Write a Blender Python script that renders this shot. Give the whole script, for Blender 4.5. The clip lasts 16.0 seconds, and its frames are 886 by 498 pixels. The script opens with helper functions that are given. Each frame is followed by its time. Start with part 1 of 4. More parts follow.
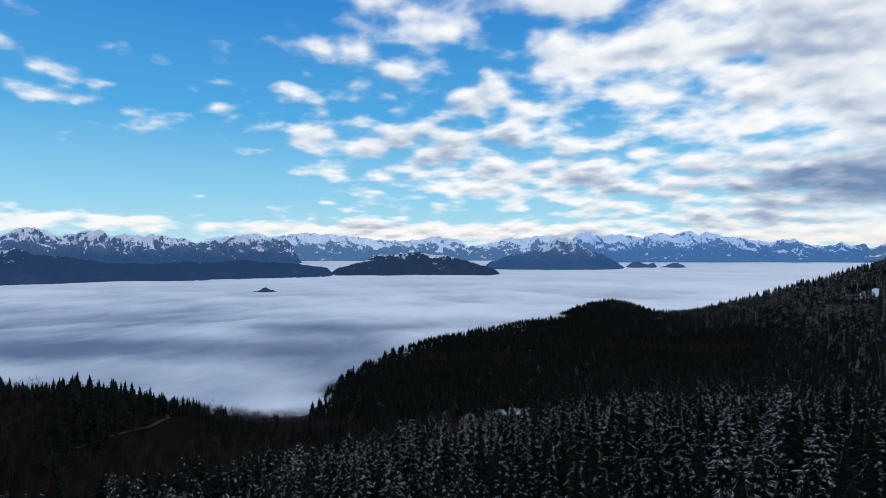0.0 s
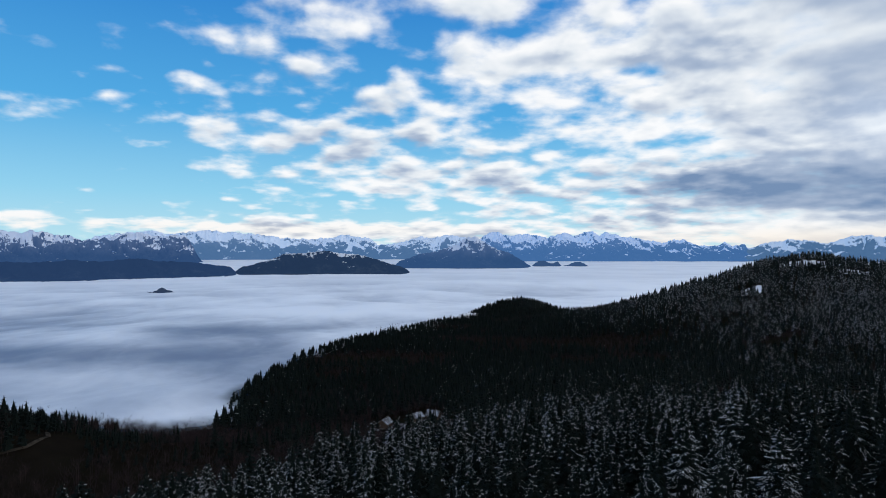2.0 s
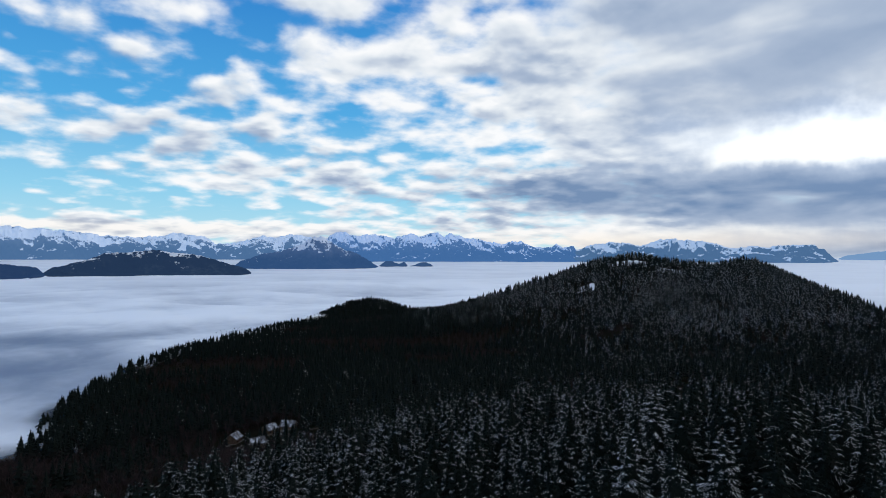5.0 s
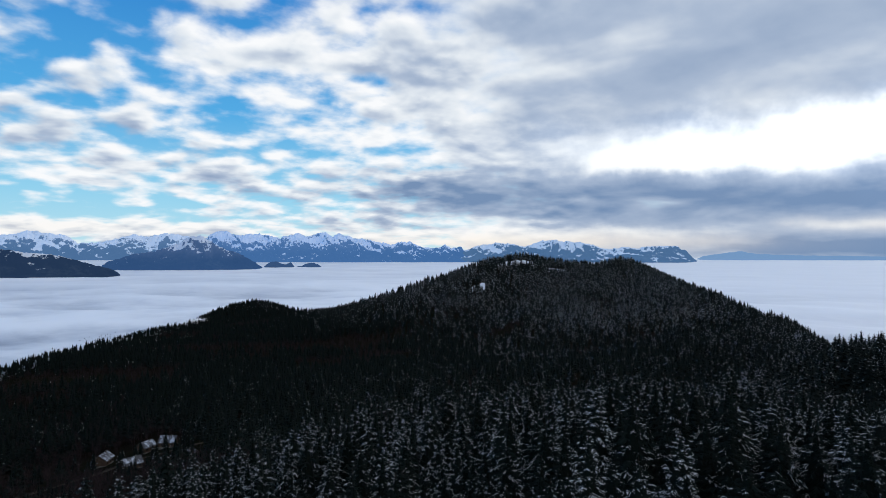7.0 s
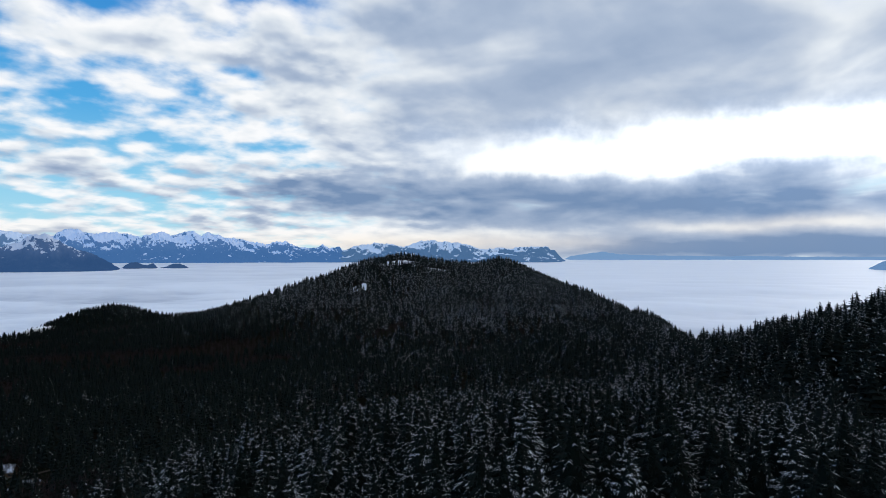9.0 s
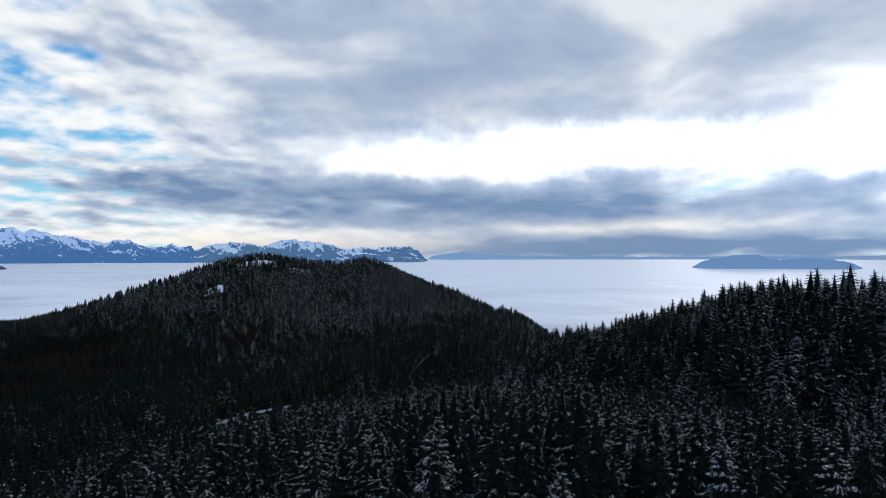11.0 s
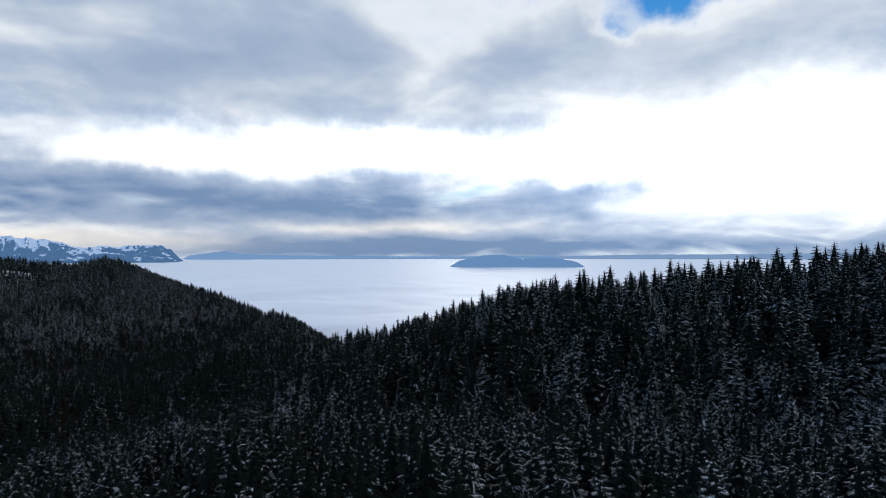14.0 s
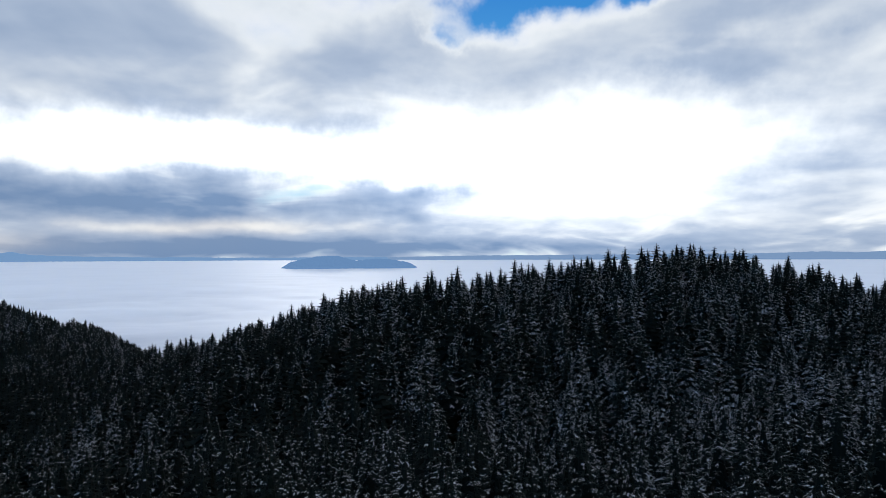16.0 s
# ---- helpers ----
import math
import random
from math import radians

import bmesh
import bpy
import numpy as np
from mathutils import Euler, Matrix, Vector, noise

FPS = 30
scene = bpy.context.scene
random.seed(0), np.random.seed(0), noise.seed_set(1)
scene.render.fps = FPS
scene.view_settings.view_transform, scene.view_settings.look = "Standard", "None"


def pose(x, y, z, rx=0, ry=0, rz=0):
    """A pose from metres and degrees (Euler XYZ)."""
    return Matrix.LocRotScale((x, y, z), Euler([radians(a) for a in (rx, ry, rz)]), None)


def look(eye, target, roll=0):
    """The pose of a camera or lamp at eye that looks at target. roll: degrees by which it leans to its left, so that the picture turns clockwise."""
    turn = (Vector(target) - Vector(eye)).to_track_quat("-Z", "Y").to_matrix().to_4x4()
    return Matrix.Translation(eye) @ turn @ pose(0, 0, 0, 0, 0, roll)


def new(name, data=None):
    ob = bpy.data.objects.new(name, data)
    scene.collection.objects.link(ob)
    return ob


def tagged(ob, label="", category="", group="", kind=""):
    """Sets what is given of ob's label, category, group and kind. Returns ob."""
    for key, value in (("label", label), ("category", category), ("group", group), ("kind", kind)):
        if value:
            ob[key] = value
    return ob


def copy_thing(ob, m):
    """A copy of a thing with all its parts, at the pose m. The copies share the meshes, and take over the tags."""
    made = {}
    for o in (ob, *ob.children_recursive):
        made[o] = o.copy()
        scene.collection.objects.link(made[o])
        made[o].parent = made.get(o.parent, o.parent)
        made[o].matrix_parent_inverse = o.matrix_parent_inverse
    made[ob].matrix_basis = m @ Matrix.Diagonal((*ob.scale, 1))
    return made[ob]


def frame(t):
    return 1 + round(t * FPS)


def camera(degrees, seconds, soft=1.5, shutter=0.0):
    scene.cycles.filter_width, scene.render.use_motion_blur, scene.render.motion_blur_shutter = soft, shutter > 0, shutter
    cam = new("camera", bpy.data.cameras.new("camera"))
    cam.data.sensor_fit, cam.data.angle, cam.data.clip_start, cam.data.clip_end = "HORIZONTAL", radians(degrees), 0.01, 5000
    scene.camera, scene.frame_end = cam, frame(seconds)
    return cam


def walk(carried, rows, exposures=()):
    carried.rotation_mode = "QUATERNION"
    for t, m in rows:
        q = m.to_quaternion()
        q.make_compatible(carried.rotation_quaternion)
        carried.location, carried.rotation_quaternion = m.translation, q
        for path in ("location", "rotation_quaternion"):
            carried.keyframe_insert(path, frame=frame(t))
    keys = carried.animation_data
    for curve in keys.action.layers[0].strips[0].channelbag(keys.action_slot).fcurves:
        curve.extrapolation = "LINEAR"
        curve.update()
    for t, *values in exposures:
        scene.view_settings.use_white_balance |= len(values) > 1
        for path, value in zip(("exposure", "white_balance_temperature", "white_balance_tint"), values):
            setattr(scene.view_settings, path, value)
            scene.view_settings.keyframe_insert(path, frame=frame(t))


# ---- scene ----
cam = camera(72.24, 16.0, soft=0.6)
PATH = [
    (0.0, pose(0.00, 0.00, 180.00, 90.837, 0.115, -0.000)),
    (0.5, pose(-1.25, 3.18, 180.05, 90.780, 0.116, -1.812)),
    (1.0, pose(-2.55, 6.40, 180.01, 90.746, 0.098, -3.938)),
    (1.5, pose(-3.88, 9.66, 179.88, 90.728, 0.068, -6.215)),
    (2.0, pose(-5.21, 12.97, 179.70, 90.721, 0.033, -8.557)),
    (2.5, pose(-6.50, 16.32, 179.47, 90.721, -0.003, -10.923)),
    (3.0, pose(-7.73, 19.72, 179.20, 90.727, -0.036, -13.302)),
    (3.5, pose(-8.89, 23.15, 178.91, 90.737, -0.064, -15.698)),
    (4.0, pose(-9.93, 26.61, 178.61, 90.750, -0.087, -18.120)),
    (4.5, pose(-10.85, 30.11, 178.31, 90.765, -0.102, -20.579)),
    (5.0, pose(-11.62, 33.63, 178.01, 90.782, -0.110, -23.082)),
    (5.5, pose(-12.22, 37.16, 177.73, 90.800, -0.111, -25.634)),
    (6.0, pose(-12.65, 40.71, 177.48, 90.818, -0.105, -28.237)),
    (6.5, pose(-12.88, 44.26, 177.25, 90.835, -0.094, -30.893)),
    (7.0, pose(-12.90, 47.81, 177.05, 90.849, -0.078, -33.603)),
    (7.5, pose(-12.71, 51.34, 176.89, 90.861, -0.058, -36.370)),
    (8.0, pose(-12.29, 54.85, 176.77, 90.870, -0.038, -39.199)),
    (8.5, pose(-11.64, 58.33, 176.69, 90.875, -0.019, -42.098)),
    (9.0, pose(-10.76, 61.76, 176.65, 90.876, -0.002, -45.076)),
    (9.5, pose(-9.63, 65.13, 176.66, 90.875, 0.011, -48.146)),
    (10.0, pose(-8.26, 68.43, 176.70, 90.870, 0.020, -51.315)),
    (10.5, pose(-6.65, 71.65, 176.77, 90.863, 0.024, -54.592)),
    (11.0, pose(-4.80, 74.76, 176.88, 90.855, 0.024, -57.978)),
    (11.5, pose(-2.71, 77.77, 177.02, 90.846, 0.021, -61.468)),
    (12.0, pose(-0.39, 80.64, 177.18, 90.836, 0.017, -65.048)),
    (12.5, pose(2.14, 83.37, 177.35, 90.827, 0.017, -68.696)),
    (13.0, pose(4.90, 85.93, 177.52, 90.819, 0.022, -72.386)),
    (13.5, pose(7.85, 88.31, 177.70, 90.812, 0.037, -76.089)),
    (14.0, pose(10.99, 90.49, 177.86, 90.808, 0.064, -79.788)),
    (14.5, pose(14.31, 92.44, 177.99, 90.808, 0.102, -83.488)),
    (15.0, pose(17.79, 94.16, 178.09, 90.813, 0.148, -87.236)),
    (15.5, pose(21.40, 95.61, 178.14, 90.829, 0.192, -91.149)),
    (16.0, pose(25.14, 96.77, 178.12, 90.863, 0.215, -95.448)),
]
walk(cam, PATH)

# ---- world, sun ----
SUN_AZ, SUN_EL = 84.0, 13.0          # compass degrees clockwise from +Y, degrees above the horizon


class Nodes:
    """Small helper that wires shader nodes."""

    def __init__(self, tree):
        self.t = tree
        tree.nodes.clear()

    def add(self, kind):
        return self.t.nodes.new(kind)

    def put(self, socket, v):
        if hasattr(v, "is_linked"):
            self.t.links.new(v, socket)
        elif isinstance(v, (int, float)) and hasattr(socket.default_value, "__len__"):
            socket.default_value = (v, v, v, 1)[: len(socket.default_value)]
        elif hasattr(v, "__len__") and len(v) == 3 and len(socket.default_value) == 4:
            socket.default_value = (*v, 1)
        else:
            socket.default_value = v

    def m(self, op, a, b=0.0, c=0.0, clamp=False):
        n = self.add("ShaderNodeMath")
        n.operation, n.use_clamp = op, clamp
        for s, v in zip(n.inputs, (a, b, c)):
            self.put(s, v)
        return n.outputs[0]

    def v(self, op, a, b=(0, 0, 0), s=1.0):
        n = self.add("ShaderNodeVectorMath")
        n.operation = op
        self.put(n.inputs[0], a)
        self.put(n.inputs[1], b)
        if op == "SCALE":
            self.put(n.inputs["Scale"], s)
        return n.outputs[0]

    def mix(self, f, a, b, mode="MIX"):
        n = self.add("ShaderNodeMix")
        n.data_type, n.blend_type = "RGBA", mode
        self.put(n.inputs[0], f)
        self.put(n.inputs[6], a)
        self.put(n.inputs[7], b)
        return n.outputs[2]

    def noise(self, vec, scale, detail=4.0, rough=0.5, distort=0.0):
        n = self.add("ShaderNodeTexNoise")
        if vec is not None:
            self.put(n.inputs["Vector"], vec)
        for k, x in (("Scale", scale), ("Detail", detail), ("Roughness", rough), ("Distortion", distort)):
            self.put(n.inputs[k], x)
        return n.outputs[0]

    def step(self, x, a, b):
        n = self.add("ShaderNodeMapRange")
        n.interpolation_type = "SMOOTHSTEP"
        for k, y in zip(("Value", "From Min", "From Max"), (x, a, b)):
            self.put(n.inputs[k], y)
        return n.outputs[0]

    def ramp(self, x, stops):
        n = self.add("ShaderNodeValToRGB")
        e = n.color_ramp.elements
        while len(e) < len(stops):
            e.new(0.5)
        for el, (p, c) in zip(e, stops):
            el.position, el.color = p, (*c, 1)
        self.put(n.inputs[0], x)
        return n.outputs[0]


def build_world():
    w = bpy.data.worlds.new("sky")
    scene.world = w
    w.use_nodes = True
    N = Nodes(w.node_tree)
    d = N.v("NORMALIZE", N.add("ShaderNodeTexCoord").outputs["Generated"])
    sep = N.add("ShaderNodeSeparateXYZ")
    N.put(sep.inputs[0], d)
    x, y, z = sep.outputs
    el = N.m("MULTIPLY", N.m("ARCSINE", z), 57.2958)
    az = N.m("MULTIPLY", N.m("ARCTAN2", x, y), 57.2958)

    wob = N.add("ShaderNodeTexNoise")
    N.put(wob.inputs["Vector"], d)
    for key, val in (("Scale", 7.0), ("Detail", 5.0), ("Roughness", 0.6)):
        wob.inputs[key].default_value = val
    ws = N.add("ShaderNodeSeparateColor")
    N.put(ws.inputs[0], wob.outputs["Color"])
    az0, el0 = az, el
    az = N.m("MULTIPLY_ADD", N.m("SUBTRACT", ws.outputs[0], 0.5), 22.0, az)
    el = N.m("MULTIPLY_ADD", N.m("SUBTRACT", ws.outputs[1], 0.5), N.m("MINIMUM", N.m("MULTIPLY", el0, 0.55), 7.0), el)

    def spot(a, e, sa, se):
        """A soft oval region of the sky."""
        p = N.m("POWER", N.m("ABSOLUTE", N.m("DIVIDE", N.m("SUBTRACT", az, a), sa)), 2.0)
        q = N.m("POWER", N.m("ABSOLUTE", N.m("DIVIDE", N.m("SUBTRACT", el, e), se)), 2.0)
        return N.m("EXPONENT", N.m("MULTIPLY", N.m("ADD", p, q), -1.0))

    def total(first, *terms):
        out = first
        for s, k in terms:
            out = N.m("MULTIPLY_ADD", s, k, out)
        return out

    # the cloud deck, seen from below in perspective
    k = N.m("DIVIDE", 1.0, N.m("ADD", N.m("MAXIMUM", z, 0.0), 0.21))
    comb = N.add("ShaderNodeCombineXYZ")
    N.put(comb.inputs[0], N.m("MULTIPLY", x, k))
    N.put(comb.inputs[1], N.m("MULTIPLY", y, k))
    comb.inputs[2].default_value = 3.7
    P = comb.outputs[0]
    sx, sy = math.sin(radians(SUN_AZ)), math.cos(radians(SUN_AZ))
    Q = N.v("ADD", N.v("MULTIPLY", P, (0.965, 0.965, 1.0)), (0.022 * sx, 0.022 * sy, 0.0))
    def lumps(vec, fine):
        """Heaped cloud: broad noise with round cells of two sizes on it."""
        out = N.noise(vec, 5.6, fine, 0.48, 0.1)
        for size, weight in ((7.2, 0.36), (17.0, 0.09)):
            vo = N.add("ShaderNodeTexVoronoi")
            vo.feature = "SMOOTH_F1"
            N.put(vo.inputs["Vector"], N.v("ADD", vec, N.v("SCALE", wob.outputs["Color"], s=0.14)))
            vo.inputs["Scale"].default_value, vo.inputs["Smoothness"].default_value = size, 0.8
            out = N.m("MULTIPLY_ADD", N.m("SUBTRACT", 0.40, vo.outputs["Distance"]), weight, out)
        return out

    puff = lumps(P, 5.0)
    puff_s = lumps(Q, 3.0)
    broad = N.noise(P, 1.55, 4.0, 0.45, 0.5)
    wisp = N.noise(P, 3.2, 5.0, 0.50, 0.4)

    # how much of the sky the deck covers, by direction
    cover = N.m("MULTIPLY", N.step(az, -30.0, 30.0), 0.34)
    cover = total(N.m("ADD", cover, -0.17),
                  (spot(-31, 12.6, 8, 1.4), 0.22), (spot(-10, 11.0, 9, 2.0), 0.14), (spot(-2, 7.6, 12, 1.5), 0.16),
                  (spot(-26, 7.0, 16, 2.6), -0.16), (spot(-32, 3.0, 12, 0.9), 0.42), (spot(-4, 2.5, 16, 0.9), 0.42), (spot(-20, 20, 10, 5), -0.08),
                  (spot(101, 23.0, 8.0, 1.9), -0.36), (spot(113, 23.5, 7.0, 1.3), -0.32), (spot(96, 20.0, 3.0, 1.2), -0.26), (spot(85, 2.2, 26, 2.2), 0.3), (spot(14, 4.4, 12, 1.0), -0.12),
                  # last two terms: unseen cloud behind, added to whiten the light
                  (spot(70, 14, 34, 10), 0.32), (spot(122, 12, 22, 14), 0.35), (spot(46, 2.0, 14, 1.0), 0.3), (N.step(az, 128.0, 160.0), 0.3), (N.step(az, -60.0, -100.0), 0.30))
    soft = N.step(az, 24.0, 52.0)
    field = N.m("MULTIPLY_ADD", N.m("SUBTRACT", broad, puff), N.m("MULTIPLY", soft, 0.85), puff)
    dens = N.m("ADD", N.m("MULTIPLY_ADD", N.m("SUBTRACT", broad, 0.5), 0.45, field), cover)
    alpha = N.step(dens, 0.39, 0.73)
    thick = N.step(dens, 0.54, 0.86)
    lit = N.m("MULTIPLY", N.m("SUBTRACT", puff, puff_s), N.m("MULTIPLY_ADD", soft, -1.8, 2.1))
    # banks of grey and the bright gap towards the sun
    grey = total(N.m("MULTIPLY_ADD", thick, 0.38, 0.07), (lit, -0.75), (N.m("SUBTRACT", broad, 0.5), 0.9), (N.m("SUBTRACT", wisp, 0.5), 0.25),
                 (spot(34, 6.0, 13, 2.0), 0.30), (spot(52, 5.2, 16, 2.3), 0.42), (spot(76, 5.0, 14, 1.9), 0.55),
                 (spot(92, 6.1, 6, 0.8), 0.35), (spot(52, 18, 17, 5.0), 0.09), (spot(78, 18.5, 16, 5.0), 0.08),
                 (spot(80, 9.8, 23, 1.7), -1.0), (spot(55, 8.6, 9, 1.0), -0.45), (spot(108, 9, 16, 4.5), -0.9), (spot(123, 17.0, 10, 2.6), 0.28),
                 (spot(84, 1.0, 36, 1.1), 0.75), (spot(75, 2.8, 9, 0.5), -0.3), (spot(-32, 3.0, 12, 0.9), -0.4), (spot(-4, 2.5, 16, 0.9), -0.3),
                 # last two terms brighten that unseen cloud so it lights the snowy trees
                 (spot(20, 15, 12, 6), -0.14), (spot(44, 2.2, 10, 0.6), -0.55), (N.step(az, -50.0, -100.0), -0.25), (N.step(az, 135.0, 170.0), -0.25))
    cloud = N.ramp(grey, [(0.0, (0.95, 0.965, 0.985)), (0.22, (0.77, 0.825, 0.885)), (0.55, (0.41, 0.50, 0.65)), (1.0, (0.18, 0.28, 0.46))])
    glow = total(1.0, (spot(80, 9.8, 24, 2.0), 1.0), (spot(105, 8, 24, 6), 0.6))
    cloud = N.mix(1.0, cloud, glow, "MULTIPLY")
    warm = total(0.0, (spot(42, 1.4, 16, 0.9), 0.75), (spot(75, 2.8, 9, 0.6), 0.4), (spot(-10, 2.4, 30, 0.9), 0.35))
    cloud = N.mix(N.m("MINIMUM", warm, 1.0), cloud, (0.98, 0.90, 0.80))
    sky = N.add("ShaderNodeTexSky")
    sky.sky_type, sky.sun_disc, sky.sun_elevation, sky.sun_rotation = "NISHITA", False, radians(SUN_EL), radians(SUN_AZ)
    sky.altitude, sky.air_density, sky.dust_density, sky.ozone_density = 1200.0, 1.0, 0.4, 3.0
    nish = N.v("SCALE", sky.outputs[0], s=0.09)
    clear = N.ramp(N.m("DIVIDE", el0, 40.0), [(0.0, (0.56, 0.84, 0.93)), (0.14, (0.30, 0.68, 0.92)), (0.32, (0.085, 0.43, 0.83)), (0.62, (0.020, 0.22, 0.66))])
    clear = N.mix(0.12, clear, nish)
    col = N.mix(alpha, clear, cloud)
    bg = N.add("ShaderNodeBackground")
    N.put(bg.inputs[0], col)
    bg.inputs[1].default_value = 1.0
    out = N.add("ShaderNodeOutputWorld")
    N.put(out.inputs[0], bg.outputs[0])


build_world()
sun = new("sun", bpy.data.lights.new("sun", "SUN"))
sun.data.energy, sun.data.angle, sun.data.color = 0.5, radians(14), (1.0, 0.95, 0.88)
sun.matrix_world = look((0, 0, 900), (-math.sin(radians(SUN_AZ)) * 900, -math.cos(radians(SUN_AZ)) * 900, 900 - 900 * math.tan(radians(SUN_EL))))


# ---- materials ----
def material(name):
    mat = bpy.data.materials.new(name)
    mat.use_nodes = True
    N = Nodes(mat.node_tree)
    out = N.add("ShaderNodeOutputMaterial")
    bsdf = N.add("ShaderNodeBsdfPrincipled")
    N.put(out.inputs[0], bsdf.outputs[0])
    return mat, N, bsdf, out


def bumped(N, bsdf, height, strength, distance):
    b = N.add("ShaderNodeBump")
    N.put(b.inputs["Height"], height)
    b.inputs["Strength"].default_value, b.inputs["Distance"].default_value = strength, distance
    N.put(bsdf.inputs["Normal"], b.outputs[0])


def here(N):
    return N.add("ShaderNodeNewGeometry").outputs["Position"]


def plain_material(name, a, b, scale, rough=0.8, fine=0.0):
    """Two colours mixed by noise at two scales, with a fine bump."""
    mat, N, bsdf, _ = material(name)
    p = here(N)
    n = N.m("MULTIPLY_ADD", N.noise(p, scale * 9, 3), 0.4, N.m("MULTIPLY", N.noise(p, scale, 4), 0.6))
    N.put(bsdf.inputs["Base Color"], N.mix(N.step(n, 0.36, 0.64), a, b))
    bsdf.inputs["Roughness"].default_value = rough
    bsdf.inputs["Specular IOR Level"].default_value = 0.5 if rough < 0.85 else 0.0
    if fine:
        bumped(N, bsdf, N.noise(p, scale * 14, 4), 0.5, fine)
    return mat


def foliage_material(name, share, grain=4.6):
    """Dark needles; share: how much of their upper side is flecked with snow."""
    mat, N, bsdf, _ = material(name)
    geo = N.add("ShaderNodeNewGeometry")
    ob = N.add("ShaderNodeObjectInfo").outputs["Random"]
    p = geo.outputs["Position"]
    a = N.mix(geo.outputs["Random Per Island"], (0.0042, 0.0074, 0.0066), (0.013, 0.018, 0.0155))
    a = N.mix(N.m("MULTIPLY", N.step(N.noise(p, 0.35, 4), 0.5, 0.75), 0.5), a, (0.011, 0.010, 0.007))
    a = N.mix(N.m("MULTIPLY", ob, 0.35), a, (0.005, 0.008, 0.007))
    if share:
        sep = N.add("ShaderNodeSeparateXYZ")
        N.put(sep.inputs[0], geo.outputs["Normal"])
        fleck = N.noise(N.v("MULTIPLY", p, (1.0, 1.0, 0.6)), grain, 3.0, 0.7)
        clump = N.noise(p, 0.22, 2.0, 0.5)
        v = N.m("MULTIPLY_ADD", N.m("SUBTRACT", clump, 0.5), 0.22, fleck)
        f = N.m("MULTIPLY", N.step(v, share, share + 0.07), N.step(sep.outputs[2], 0.10, 0.55))
        a = N.mix(N.m("MULTIPLY", f, 0.85), a, (0.77, 0.77, 0.79))
    N.put(bsdf.inputs["Base Color"], a)
    bsdf.inputs["Roughness"].default_value = 1.0
    bsdf.inputs["Specular IOR Level"].default_value = 0.02
    return mat


def snow_material():
    mat, N, bsdf, _ = material("snow")
    p = here(N)
    N.put(bsdf.inputs["Base Color"], N.mix(N.noise(p, 1.7, 4), (0.80, 0.80, 0.82), (0.91, 0.91, 0.92)))
    bsdf.inputs["Roughness"].default_value = 0.7
    bumped(N, bsdf, N.noise(p, 6.0, 4), 0.4, 0.05)
    return mat


def ground_material():
    """Forest floor with patchy old snow, more of it higher up."""
    mat, N, bsdf, _ = material("forest_floor")
    p = here(N)
    at = N.add("ShaderNodeAttribute")
    at.attribute_name = "snow"
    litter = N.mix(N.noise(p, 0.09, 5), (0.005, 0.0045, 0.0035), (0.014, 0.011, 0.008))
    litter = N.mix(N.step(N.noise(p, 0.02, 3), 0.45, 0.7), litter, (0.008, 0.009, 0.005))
    patch = N.m("ADD", N.noise(p, 0.12, 6, 0.62), N.m("MULTIPLY_ADD", at.outputs["Fac"], 0.7, -0.45))
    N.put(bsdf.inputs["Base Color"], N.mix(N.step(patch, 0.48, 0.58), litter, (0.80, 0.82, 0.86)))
    bsdf.inputs["Roughness"].default_value = 1.0
    bsdf.inputs["Specular IOR Level"].default_value = 0.0
    bumped(N, bsdf, N.noise(p, 0.8, 5), 0.6, 0.5)
    return mat


def fog_material():
    """Top of a bank of low cloud, with the shading of its billows painted into the colour; it thins out where it laps
    against the slopes.
    """
    mat, N, bsdf, out = material("fog_top")
    p = here(N)
    at2 = N.add("ShaderNodeAttribute")
    at2.attribute_name = "roll"
    at3 = N.add("ShaderNodeAttribute")
    at3.attribute_name = "near"
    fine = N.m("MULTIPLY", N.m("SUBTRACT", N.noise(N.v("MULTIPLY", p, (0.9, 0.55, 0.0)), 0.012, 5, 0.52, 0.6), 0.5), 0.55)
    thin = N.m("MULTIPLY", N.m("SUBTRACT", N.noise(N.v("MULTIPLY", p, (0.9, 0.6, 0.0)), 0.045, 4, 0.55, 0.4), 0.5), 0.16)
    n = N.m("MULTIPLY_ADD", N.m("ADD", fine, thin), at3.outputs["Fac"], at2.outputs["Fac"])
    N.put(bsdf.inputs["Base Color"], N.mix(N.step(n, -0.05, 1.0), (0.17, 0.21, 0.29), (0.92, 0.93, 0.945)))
    bsdf.inputs["Roughness"].default_value = 0.62
    bsdf.inputs["Specular IOR Level"].default_value = 0.7
    at = N.add("ShaderNodeAttribute")
    at.attribute_name = "depth"
    clear = N.add("ShaderNodeBsdfTransparent")
    a = N.step(N.m("ADD", at.outputs["Fac"], N.m("MULTIPLY_ADD", N.noise(p, 0.02, 5), 0.7, -0.35)), 0.05, 0.95)
    mx = N.add("ShaderNodeMixShader")
    N.put(mx.inputs[0], a)
    N.put(mx.inputs[1], clear.outputs[0])
    N.put(mx.inputs[2], bsdf.outputs[0])
    N.put(out.inputs[0], mx.outputs[0])
    return mat


